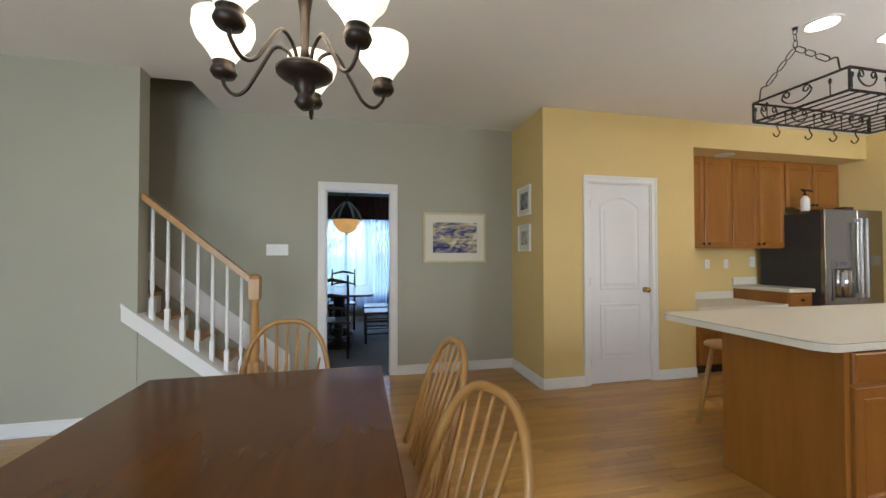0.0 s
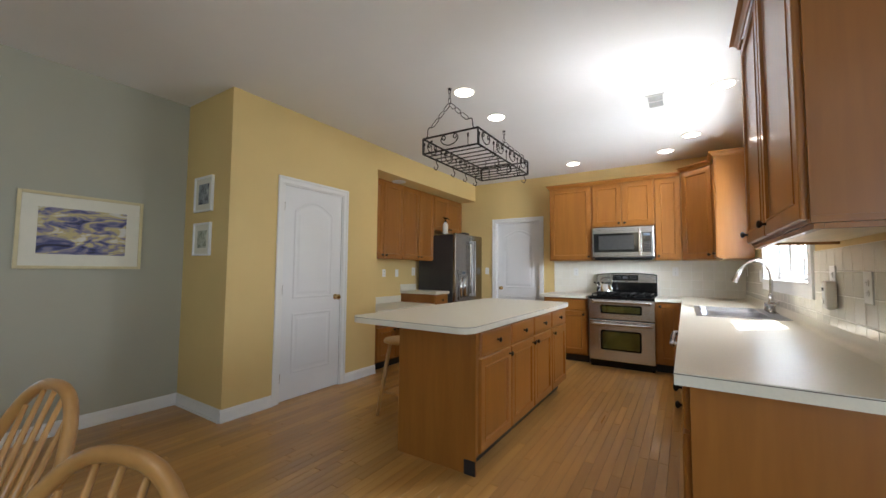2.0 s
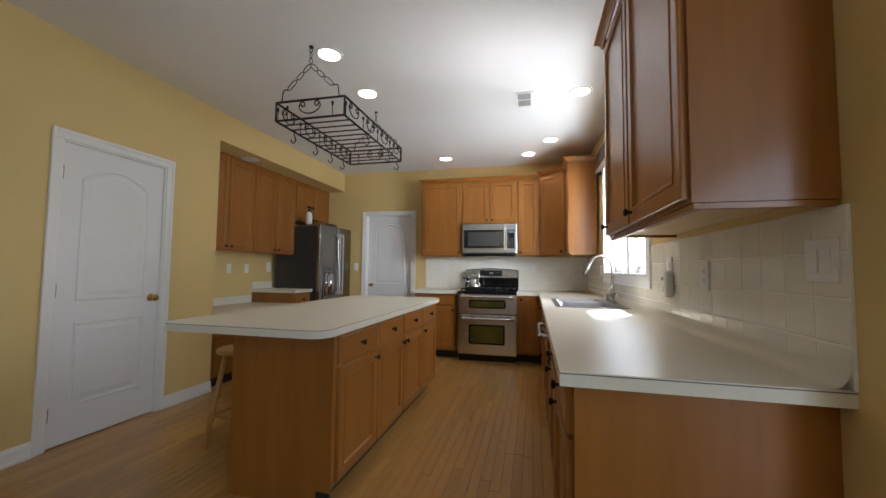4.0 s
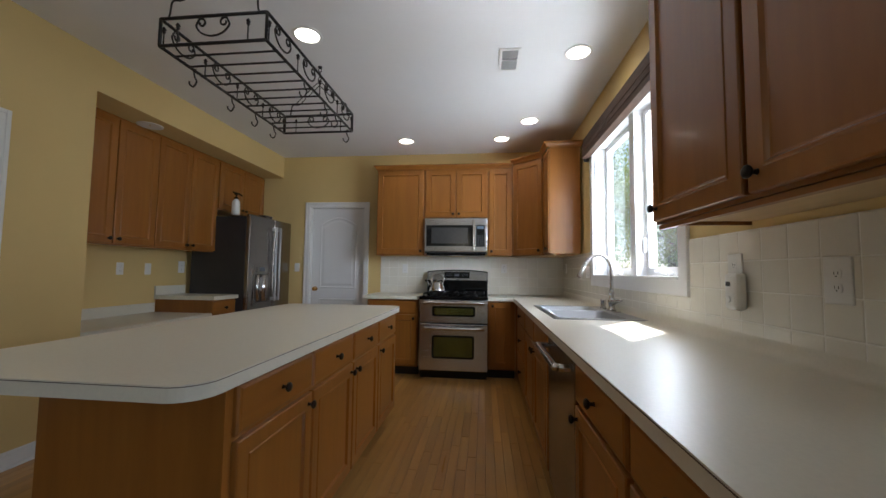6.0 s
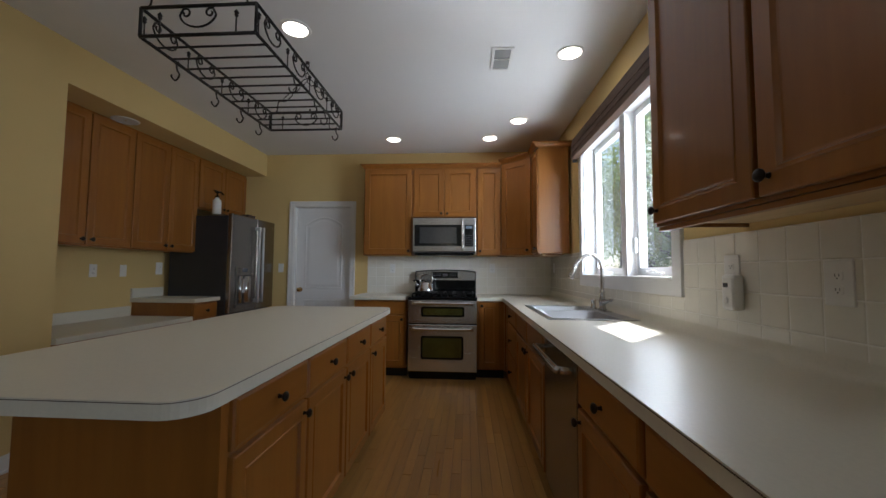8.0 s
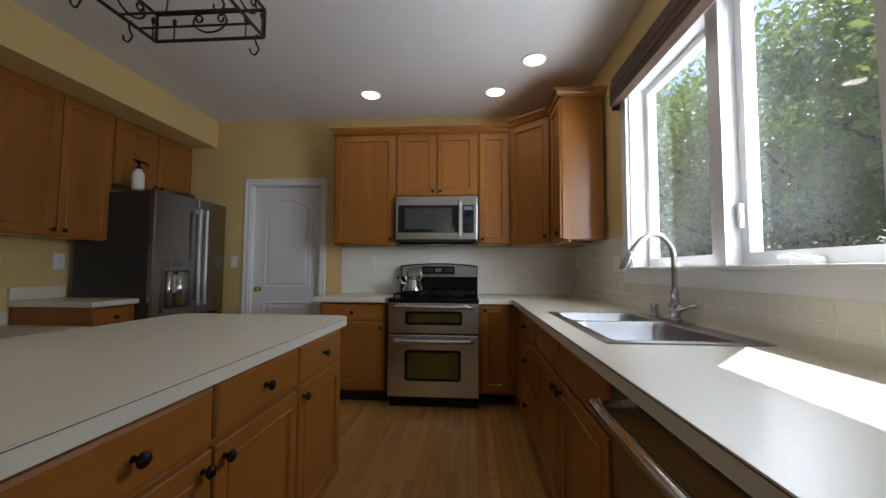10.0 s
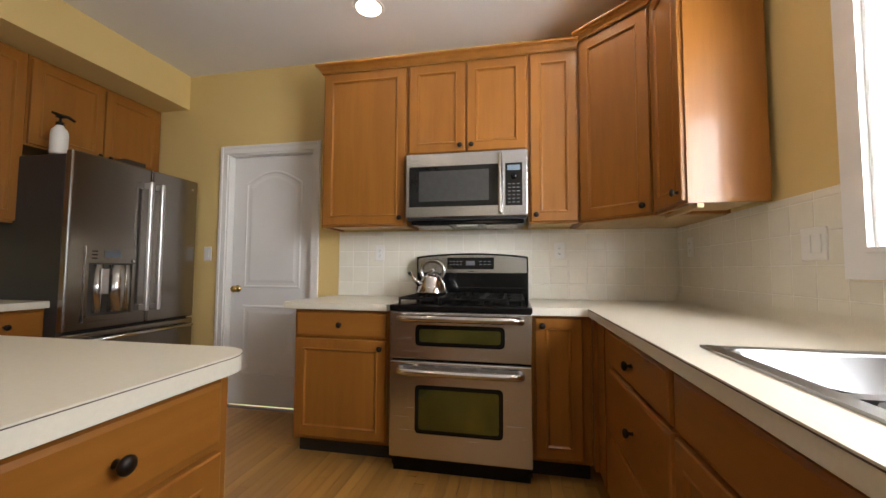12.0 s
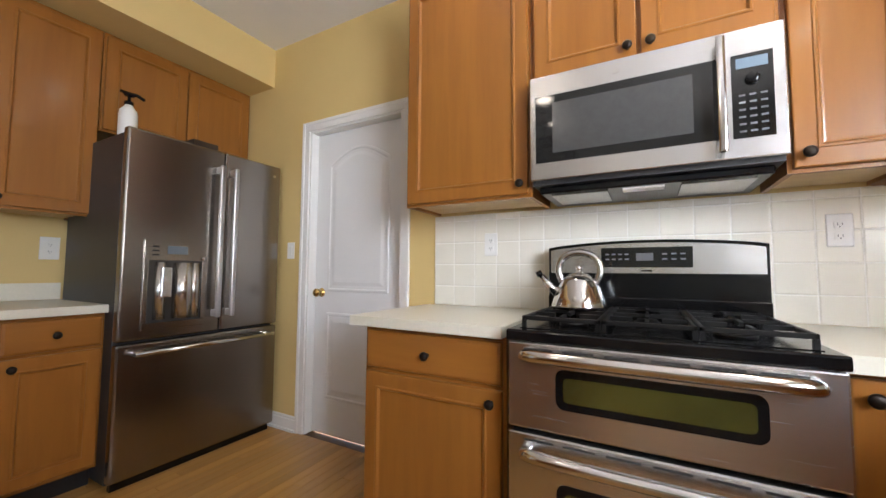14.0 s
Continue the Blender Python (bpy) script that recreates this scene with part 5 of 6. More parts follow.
# ---------------------------------------------------------------- pictures
def picture(m, w, h, art, label, frame_mat, mount, frame_w=0.022):
    p = thing("picture", m, label, "picture")
    part("frame", B((-w / 2, -w / 2 + frame_w, -0.022, 0, -h / 2, h / 2), (w / 2 - frame_w, w / 2, -0.022, 0, -h / 2, h / 2), (-w / 2 + frame_w, w / 2 - frame_w, -0.022, 0, -h / 2, -h / 2 + frame_w), (-w / 2 + frame_w, w / 2 - frame_w, -0.022, 0, h / 2 - frame_w, h / 2), bevel=0.002), frame_mat, p)
    part("mount", B((-w / 2 + frame_w, w / 2 - frame_w, -0.010, -0.001, -h / 2 + frame_w, h / 2 - frame_w)), M_MOUNT, p, "cream mount")
    aw, ah = w / 2 - frame_w - mount, h / 2 - frame_w - mount
    part("print", B((-aw, aw, -0.0115, -0.0102, -ah, ah)), art, p)
    return p


M_MOUNT = mat("cream_mount", (0.72, 0.69, 0.58), 0.8, var=0.02, scale=20)
M_FRAMECREAM = mat("cream_gold_frame", (0.62, 0.54, 0.32), 0.4, var=0.06, scale=20)


def art_material(name, colours, scale, stretch=(1, 1, 1)):
    m = mat(name, (0.5, 0.5, 0.5), 0.6)
    nt = m.node_tree
    tc = nt.nodes.new("ShaderNodeTexCoord")
    mp = nt.nodes.new("ShaderNodeMapping")
    mp.inputs["Scale"].default_value = stretch
    n = nt.nodes.new("ShaderNodeTexNoise")
    n.inputs["Scale"].default_value = scale
    n.inputs["Detail"].default_value = 5
    n.inputs["Distortion"].default_value = 1.2
    r = nt.nodes.new("ShaderNodeValToRGB")
    r.color_ramp.interpolation = "EASE"
    e = r.color_ramp.elements
    e[0].position, e[1].position = 0.30, 0.72
    e[0].color, e[1].color = (*colours[0], 1), (*colours[-1], 1)
    for k, c in enumerate(colours[1:-1]):
        x = e.new(0.30 + 0.42 * (k + 1) / (len(colours) - 1))
        x.color = (*c, 1)
    nt.links.new(tc.outputs["Object"], mp.inputs[0])
    nt.links.new(mp.outputs[0], n.inputs["Vector"])
    nt.links.new(n.outputs["Fac"], r.inputs[0])
    nt.links.new(r.outputs[0], nt.nodes["Principled BSDF"].inputs["Base Color"])
    return m


ART1 = art_material("harbour_watercolour", [(0.02, 0.02, 0.05), (0.07, 0.08, 0.20), (0.22, 0.20, 0.28), (0.50, 0.42, 0.20), (0.62, 0.60, 0.52), (0.66, 0.65, 0.62)], 9, (0.7, 1, 1.8))
ART2 = art_material("grey_print_a", [(0.05, 0.05, 0.06), (0.25, 0.27, 0.28), (0.5, 0.5, 0.48)], 22)
ART3 = art_material("green_print_b", [(0.15, 0.17, 0.12), (0.42, 0.44, 0.34), (0.6, 0.6, 0.52)], 22)
picture(pose(1.283, YG - 0.001, 1.483), 0.72, 0.555, ART1, "large framed blue and ochre watercolour on the grey wall", M_FRAMECREAM, 0.085)
picture(pose(XP - 0.001, 4.075, 1.865, 0, 0, -90), 0.31, 0.31, ART2, "small white-framed grey print on the yellow wall", M_TRIM, 0.050, 0.016)
picture(pose(XP - 0.001, 4.075, 1.470, 0, 0, -90), 0.29, 0.285, ART3, "small white-framed green print on the yellow wall", M_TRIM, 0.052, 0.016)

# ---------------------------------------------------------------- stair
ST = thing("staircase", pose(0, 0, 0), "carpeted stair with white risers behind a knee wall", "staircase", kind="structure")
for k in range(11):
    x = -0.66 - 0.235 * k
    part("riser", B((x - 0.02, x, 3.765, YG - 0.02, 0.19 * k, 0.19 * (k + 1) - 0.03)), M_TRIM, ST)
    part("tread", B((x - 0.255, x + 0.025, 3.765, YG - 0.02, 0.19 * (k + 1) - 0.029, 0.19 * (k + 1)), bevel=0.006), M_GOAK, ST)
def sloped(x0, z0, x1, z1, y0, y1, h):
    bm = bmesh.new()
    pts = [(x0, z0), (x1, z1), (x1, z1 + h), (x0, z0 + h)]
    a = [bm.verts.new((x, y0, z)) for x, z in pts]
    b = [bm.verts.new((x, y1, z)) for x, z in pts]
    bm.faces.new(a), bm.faces.new(b[::-1])
    for i in range(4):
        bm.faces.new((a[i], a[(i + 1) % 4], b[(i + 1) % 4], b[i]))
    return bm
structure("stair_skirt", sloped(-2.9, 2.05, -0.45, 0.02, YG - 0.018, YG - 0.001, 0.26), M_TRIM, "white sloping skirt board of the stair", "trim")
SR = thing("stair_rail", pose(0, 0, 0), "oak handrail and newel with white balusters", "stair rail", kind="structure")
part("cap", sloped(-1.50, 0.895, -0.655, 0.205, 3.600, 3.78, 0.035), M_TRIM, SR, "white sloping cap board")
part("skirt", sloped(-1.50, 0.80, -0.655, 0.11, 3.608, 3.6285, 0.095), M_TRIM, SR, "white sloping skirt board")
for k in range(7):
    x = -1.335 + 0.106 * k
    zb, zt = 0.93 + (x + 1.5) * -0.8166, 1.744 - (x + 1.39) * 0.872 - 0.03
    bm = bmesh.new()
    box(bm, x - 0.016, x + 0.016, 3.674, 3.706, zb - 0.02, zb + 0.16)
    lathe(bm, [(0.016, zb + 0.16), (0.010, zb + 0.19), (0.015, zb + 0.24), (0.014, zb + 0.45), (0.011, zt + 0.005)], Matrix.Translation((x, 3.69, 0)), 10)
    part("baluster", bm, M_TRIM, SR, "white turned baluster")
part("handrail", sloped(-1.40, 1.718, -0.60, 1.035, 3.66, 3.72, 0.058), M_GOAK, SR, "golden oak handrail")
bm = bmesh.new()
box(bm, -0.640, -0.555, 3.648, 3.733, 0.0, 0.42, bevel=0.004)
lathe(bm, [(0.042, 0.42), (0.030, 0.45), (0.038, 0.50), (0.034, 0.75), (0.028, 0.90), (0.042, 0.93)], Matrix.Translation((-0.5975, 3.69, 0)), 20)
box(bm, -0.640, -0.555, 3.648, 3.733, 0.93, 1.10, bevel=0.004)
lathe(bm, [(0.046, 1.10), (0.050, 1.108), (0.044, 1.118), (0.030, 1.13), (0.010, 1.138)], Matrix.Translation((-0.5975, 3.69, 0)), 20)
part("newel", bm, M_GOAK, SR, "turned golden oak newel post")

# ---------------------------------------------------------------- breakfast table and chairs
TB = thing("dining_table", pose(-0.15, 1.54, 0), "dark glossy cherry breakfast table", "table")
part("tabletop", B((-0.50, 0.495, -0.67, 0.67, 0.722, 0.75), bevel=0.006), M_TABLE, TB)
part("apron", B((-0.42, 0.415, -0.59, -0.57, 0.62, 0.7215), (-0.42, 0.415, 0.57, 0.59, 0.62, 0.7215), (-0.42, -0.40, -0.57, 0.57, 0.62, 0.7215), (0.395, 0.415, -0.57, 0.57, 0.62, 0.7215)), M_TABLE, TB)
for x in (-0.40, 0.395):
    for y in (-0.57, 0.57):
        part("leg", lathe(bmesh.new(), [(0.022, 0), (0.026, 0.05), (0.020, 0.09), (0.034, 0.30), (0.038, 0.52), (0.026, 0.56), (0.036, 0.60), (0.036, 0.7215)], pose(x, y, 0), 16), M_TABLE, TB)


M_CHAIR = mat("honey_oak_chair", (0.40, 0.205, 0.060), 0.36, scale=6, stretch=(1, 1, 0.12), base2=(0.30, 0.145, 0.040), coat=0.2, per="object", grain=True)


def windsor(m, label):
    """A hoop-back chair; its back towards local +y, the sitter looks to -y."""
    c = thing("windsor_chair", m, label, "chair", "chairs round the breakfast table")
    bm = bmesh.new()
    top = [(0.215 * math.copysign(abs(math.cos(a)) ** 0.75, math.cos(a)), 0.205 * math.copysign(abs(math.sin(a)) ** 0.8, math.sin(a))) for a in [2 * math.pi * k / 32 for k in range(32)]]
    rings = []
    for s, z in ((0.80, 0.415), (0.98, 0.430), (1.0, 0.442), (0.97, 0.452), (0.80, 0.447), (0.4, 0.442)):
        rings.append([bm.verts.new((x * s, y * s, z)) for x, y in top])
    for r0, r1 in zip(rings, rings[1:]):
        for k in range(32):
            f = bm.faces.new((r0[k], r0[(k + 1) % 32], r1[(k + 1) % 32], r1[k]))
            f.smooth = True
    bm.faces.new(rings[0][::-1]), bm.faces.new(rings[-1])
    part("seat", bm, M_CHAIR, c)
    hoop = []
    for k in range(25):
        a = math.pi * k / 24
        z = 0.45 + 0.485 * math.sin(a) ** 0.62
        hoop.append((0.215 * math.copysign(abs(math.cos(a)) ** 0.8, math.cos(a)), 0.165 + 0.34 * (z - 0.45), z))
    part("hoop", tube(bmesh.new(), hoop, 0.0135, 10), M_CHAIR, c, "bent oak hoop")
    for k in range(7):
        u = (k - 3) / 3.6
        zt = 0.45 + 0.485 * (1 - abs(u) ** 2.6) ** 0.5
        part("spindle", tube(bmesh.new(), [(0.115 * u, 0.160, 0.447), (0.160 * u, 0.160 + 0.16 * (zt - 0.45), 0.45 + 0.45 * (zt - 0.45)), (0.198 * u, 0.165 + 0.34 * (zt - 0.45), zt - 0.004)], [0.007, 0.009, 0.0055], 8), M_CHAIR, c)
    for sx in (-1, 1):
        for sy in (-1, 1):
            a, b = Vector((sx * 0.14, sy * 0.13, 0.425)), Vector((sx * 0.205, sy * 0.20, 0.0))
            part("leg", tube(bmesh.new(), [a, a.lerp(b, 0.2), a.lerp(b, 0.5), a.lerp(b, 0.6), a.lerp(b, 0.65), b], [0.012, 0.016, 0.019, 0.014, 0.018, 0.011], 10), M_CHAIR, c)
    for sx in (-1, 1):
        part("stretcher", tube(bmesh.new(), [(sx * 0.175, -0.165, 0.20), (sx * 0.172, 0, 0.20), (sx * 0.175, 0.165, 0.20)], [0.008, 0.012, 0.008], 8), M_CHAIR, c)
    part("stretcher", tube(bmesh.new(), [(-0.172, 0, 0.20), (0, 0, 0.20), (0.172, 0, 0.20)], [0.008, 0.012, 0.008], 8), M_CHAIR, c)
    return c


ch = windsor(pose(0.30, 1.80, 0, 0, 0, -84), "golden oak hoop-back Windsor chair pushed to the dark table")
copy_thing(ch, pose(0.27, 1.18, 0, 0, 0, -74))
copy_thing(ch, pose(-0.11, 2.16, 0, 0, 0, 4))

# bar stool under the island's overhang
BS = thing("bar_stool", pose(2.92, 2.60, 0), "plain oak bar stool tucked under the island top", "stool")
part("seat", lathe(bmesh.new(), [(0.14, 0.60), (0.165, 0.606), (0.17, 0.62), (0.16, 0.632), (0.05, 0.626)], seg=28), M_GOAK, BS)
for k in range(4):
    a = radians(45 + 90 * k)
    u = Vector((math.cos(a), math.sin(a), 0))
    part("leg", tube(bmesh.new(), [u * 0.11 + Vector((0, 0, 0.602)), u * 0.16 + Vector((0, 0, 0.3)), u * 0.21], [0.014, 0.019, 0.014], 10), M_GOAK, BS)
for k in range(4):
    a, b = radians(45 + 90 * k), radians(135 + 90 * k)
    r = 0.176
    part("rung", tube(bmesh.new(), [(r * math.cos(a), r * math.sin(a), 0.2), (r * math.cos(b), r * math.sin(b), 0.2)], 0.009, 8), M_GOAK, BS)

# chandelier
M_SHADE = mat("lit_frosted_glass", (0.85, 0.82, 0.72), 0.4, var=0.03, scale=10, emit=(1.0, 0.92, 0.70), emit_strength=0.20)
M_BRONZE = mat("brown_bronze", (0.035, 0.025, 0.020), 0.40, metal=0.6, var=0.25, scale=30)
CH = thing("chandelier", pose(0.068, 1.60, 0.055), "five-arm bronze chandelier with lit frosted bell shades", "chandelier")
part("stem", lathe(bmesh.new(), [(0.020, 1.835), (0.012, 1.89), (0.015, 2.00), (0.024, 2.06), (0.012, 2.13), (0.008, 2.20), (0.008, CEIL - 0.03)], seg=18), M_BRONZE, CH)
part("canopy", lathe(bmesh.new(), [(0.012, CEIL - 0.045), (0.05, CEIL - 0.03), (0.065, CEIL - 0.012), (0.066, CEIL - 0.001)], seg=24), M_BRONZE, CH)
part("hub", lathe(bmesh.new(), [(0.010, 1.695), (0.020, 1.702), (0.032, 1.718), (0.024, 1.735), (0.022, 1.748), (0.032, 1.762), (0.030, 1.776), (0.060, 1.788), (0.086, 1.806), (0.088, 1.820), (0.070, 1.832), (0.024, 1.838)], seg=28), M_BRONZE, CH, "turned bronze hub")
for k in range(5):
    a = radians(92 + 72 * k)
    u = Vector((math.cos(a), math.sin(a), 0))
    z = Vector((0, 0, 1))
    line = smooth_line([u * 0.03 + z * 1.835, u * 0.055 + z * 1.885, u * 0.10 + z * 1.90, u * 0.15 + z * 1.83, u * 0.195 + z * 1.765, u * 0.235 + z * 1.752, u * 0.268 + z * 1.785, u * 0.270 + z * 1.812], 6)
    arm = part("arm", tube(bmesh.new(), line, 0.006, 8), M_BRONZE, CH, "curved bronze arm")
    cx = Matrix.Translation(u * 0.270 + z * 0.092)
    part("cup", lathe(bmesh.new(), [(0.008, 1.715), (0.032, 1.718), (0.040, 1.733), (0.036, 1.745), (0.030, 1.757), (0.034, 1.765)], cx, 18), M_BRONZE, arm, "bronze shade holder")
    part("shade", lathe(bmesh.new(), [(0.032, 1.766), (0.042, 1.785), (0.058, 1.81), (0.080, 1.835), (0.092, 1.87), (0.090, 1.905), (0.086, 1.905), (0.088, 1.87), (0.076, 1.838), (0.054, 1.813), (0.038, 1.788), (0.028, 1.769)], cx, 28, cap=False), M_SHADE, arm, "glowing frosted bell shade")
lamp("chandelier_light", "POINT", 2.2, Matrix.Translation((0.055, 1.56, 2.05)), (1.0, 0.86, 0.62), size=0.25)

# ---------------------------------------------------------------- dining room
M_SHEER = bpy.data.materials.new("sheer_curtain")
M_SHEER.use_nodes = True
nt = M_SHEER.node_tree
nt.nodes.remove(nt.nodes["Principled BSDF"])
tl = nt.nodes.new("ShaderNodeBsdfTranslucent")
tl.inputs[0].default_value = (0.50, 0.62, 0.88, 1)
tp = nt.nodes.new("ShaderNodeBsdfTransparent")
tp.inputs[0].default_value = (0.75, 0.84, 1.0, 1)
mx = nt.nodes.new("ShaderNodeMixShader")
mx.inputs[0].default_value = 0.55
nt.links.new(tp.outputs[0], mx.inputs[1])
nt.links.new(tl.outputs[0], mx.inputs[2])
nt.links.new(mx.outputs[0], nt.nodes["Material Output"].inputs[0])


def curtain(x0, x1, z0, z1, y, amp, waves):
    n = 120
    bm = bmesh.new()
    lo, hi = [], []
    for k in range(n + 1):
        t = k / n
        yy = y + amp * math.sin(2 * math.pi * waves * t) + 0.4 * amp * math.sin(2 * math.pi * waves * 2.3 * t + 1)
        lo.append(bm.verts.new((x0 + (x1 - x0) * t, yy, z0)))
        hi.append(bm.verts.new((x0 + (x1 - x0) * t, y + 0.5 * (yy - y), z1)))
    for k in range(n):
        f = bm.faces.new((lo[k], lo[k + 1], hi[k + 1], hi[k]))
        f.smooth = True
    return bm


SC = thing("sheer_curtain", pose(0, 0, 0), "pale blue-white sheer curtains across the dining window", "curtain")
part("panel", curtain(-0.95, 0.55, 0.25, 2.05, 7.80, 0.018, 12), M_SHEER, SC)
part("panel", curtain(0.75, 2.6, 0.25, 2.05, 7.80, 0.018, 14), M_SHEER, SC)
part("tied_panel", curtain(0.52, 0.80, 0.20, 2.05, 7.77, 0.03, 5), M_SHEER, SC)
VA = thing("window_valance", pose(0, 0, 0), "dark red-brown fabric valance over the dining window", "valance")
part("fabric", curtain(-1.1, 2.8, 1.98, 2.40, 7.70, 0.02, 9), mat("dark_red_fabric", (0.06, 0.020, 0.014), 0.85, var=0.4, scale=6, stretch=(2, 1, 0.5)), VA)
part("board", B((-1.1, 2.8, 7.69, 7.898, 2.40, 2.42)), M_DARKWOOD, VA)
DW = thing("window_3", pose(0, 0, 0), "white dining room window with muntin bars", "window", kind="structure")
mun = []
for k in range(5):
    x = -0.9 + 3.5 * k / 4
    mun.append((max(-0.9, x - 0.03), min(2.6, x + 0.03), 7.94, 7.99, 0.45, 2.0))
part("window_frame", B(*mun), M_WINWHITE, DW)
for k in range(4):
    x0, x1 = -0.9 + 3.5 * k / 4 + 0.03, -0.9 + 3.5 * (k + 1) / 4 - 0.03
    part("muntin", B((x0, x1, 7.95, 7.97, 0.45, 0.49), (x0, x1, 7.95, 7.97, 1.96, 2.0), (x0, x1, 7.955, 7.967, 0.96, 0.975), (x0, x1, 7.955, 7.967, 1.46, 1.475)), M_WINWHITE, DW)
    p = part("pane", B((x0, x1, 7.968, 7.971, 0.49, 1.96)), M_PANE, DW)
    p.visible_shadow = False
DT = thing("dining_table", pose(-0.05, 6.35, 0), "dark polished dining room table", "table")
part("tabletop", slab(bmesh.new(), rounded(-0.48, 0.48, -0.85, 0.85, 0.12), 0.73, 0.76), M_DARKWOOD, DT)
for y in (-0.45, 0.45):
    part("pedestal", lathe(bmesh.new(), [(0.20, 0), (0.18, 0.04), (0.05, 0.10), (0.07, 0.30), (0.05, 0.50), (0.09, 0.70), (0.20, 0.7295)], pose(0, y, 0), 18), M_DARKWOOD, DT)


def ladder_chair(m, label):
    c = thing("ladder_back_chair", m, label, "chair", "chairs round the dining table")
    part("seat", B((-0.23, 0.23, -0.21, 0.21, 0.43, 0.46), bevel=0.01), M_DARKWOOD, c)
    for sx in (-1, 1):
        part("back_leg", tube(bmesh.new(), [(sx * 0.20, 0.22, 0), (sx * 0.20, 0.20, 0.45), (sx * 0.20, 0.24, 0.80), (sx * 0.20, 0.28, 1.04)], [0.016, 0.018, 0.017, 0.012], 8), M_DARKWOOD, c)
        part("front_leg", tube(bmesh.new(), [(sx * 0.20, -0.19, 0), (sx * 0.20, -0.19, 0.44)], 0.018, 8), M_DARKWOOD, c)
        for z in (0.14, 0.26):
            part("stretcher", tube(bmesh.new(), [(sx * 0.20, -0.19, z), (sx * 0.20, 0.21, z)], 0.009, 8), M_DARKWOOD, c)
    for z in (0.16, 0.30):
        part("stretcher", tube(bmesh.new(), [(-0.20, -0.19, z), (0.20, -0.19, z)], 0.009, 8), M_DARKWOOD, c)
    for z, y in ((0.60, 0.218), (0.76, 0.236), (0.95, 0.262)):
        bm = bmesh.new()
        tube(bm, [(-0.20, y, z), (-0.1, y + 0.02, z + 0.025), (0, y + 0.028, z + 0.04), (0.1, y + 0.02, z + 0.025), (0.20, y, z)], [0.014, 0.02, 0.026, 0.02, 0.014], 6)
        part("slat", bm, M_DARKWOOD, c)
    return c


lc = ladder_chair(pose(-0.10, 5.42, 0, 0, 0, 180), "dark ladder-back chair at the dining table")
copy_thing(lc, pose(0.52, 6.15, 0, 0, 0, -90))
copy_thing(lc, pose(0.52, 6.75, 0, 0, 0, -90))
copy_thing(lc, pose(-0.62, 6.2, 0, 0, 0, 90))
copy_thing(lc, pose(-0.05, 7.25, 0, 0, 0, 0))
PL = thing("pendant_lamp", pose(0.045, 6.30, 0), "bell-hooded pendant lamp with a glowing amber glass bowl", "lamp")
M_AMBER = mat("lit_amber_glass", (0.75, 0.45, 0.18), 0.3, var=0.15, scale=8, emit=(1.0, 0.56, 0.20), emit_strength=0.09)
part("bowl", lathe(bmesh.new(), [(0.02, 1.63), (0.08, 1.645), (0.15, 1.70), (0.20, 1.78), (0.215, 1.835)], seg=28, cap=False), M_AMBER, PL)
part("finial", lathe(bmesh.new(), [(0.004, 1.60), (0.016, 1.612), (0.018, 1.628)], seg=14), M_BRONZE, PL)
part("rim", lathe(bmesh.new(), [(0.222, 1.832), (0.228, 1.845), (0.215, 1.858), (0.20, 1.845)], seg=28, cap=False), M_BRONZE, PL)
M_PEWTER = mat("dull_pewter", (0.34, 0.32, 0.28), 0.5, metal=0.4, var=0.15, scale=20)
part("hood", lathe(bmesh.new(), [(0.205, 1.858), (0.188, 1.90), (0.150, 1.975), (0.085, 2.05), (0.042, 2.095)], seg=28, cap=False), M_BRONZE, PL, "dark bell-shaped hood")
for k in range(6):
    a = radians(60 * k)
    u = Vector((math.cos(a), math.sin(a), 0))
    part("rib", tube(bmesh.new(), [u * 0.215 + Vector((0, 0, 1.85)), u * 0.16 + Vector((0, 0, 1.97)), u * 0.04 + Vector((0, 0, 2.10))], 0.020, 8), M_PEWTER, PL, "pale pewter rib")
part("stem", lathe(bmesh.new(), [(0.045, 2.09), (0.03, 2.13), (0.008, 2.15), (0.008, 2.66), (0.05, 2.68), (0.055, 2.699)], seg=16), M_BRONZE, PL)
lamp("pendant_light", "POINT", 0.6, Matrix.Translation((0.045, 6.30, 1.80)), (1.0, 0.72, 0.42), size=0.1)

# ---------------------------------------------------------------- outdoors
M_GRASS = mat("lawn", (0.06, 0.10, 0.025), 0.9, var=0.35, scale=2.5, bump=0.6, bump_scale=60)
bm = bmesh.new()
for v in ((-400, -400), (400, -400), (400, 400), (-400, 400)):
    bm.verts.new((*v, -0.30))
bm.faces.new(bm.verts)
structure("ground", bm, M_GRASS, "lawn around the house", "ground")
M_BARK = mat("bark", (0.07, 0.05, 0.035), 0.9, var=0.3, scale=10, stretch=(1, 1, 0.2), bump=0.8, bump_scale=20)


def leaf_material(name, base):
    m = mat(name, base, 0.32, var=0.4, scale=1.5, per="island", amp=(0.6, 1.5))
    nt = m.node_tree
    b = nt.nodes["Principled BSDF"]
    tlu = nt.nodes.new("ShaderNodeBsdfTranslucent")
    tlu.inputs[0].default_value = (base[0] * 2.2, base[1] * 2.0, base[2] * 1.2, 1)
    ad = nt.nodes.new("ShaderNodeMixShader")
    ad.inputs[0].default_value = 0.35
    nt.links.new(b.outputs[0], ad.inputs[1])
    nt.links.new(tlu.outputs[0], ad.inputs[2])
    nt.links.new(ad.outputs[0], nt.nodes["Material Output"].inputs[0])
    return m


M_LEAF = leaf_material("green_leaves", (0.14, 0.20, 0.07))
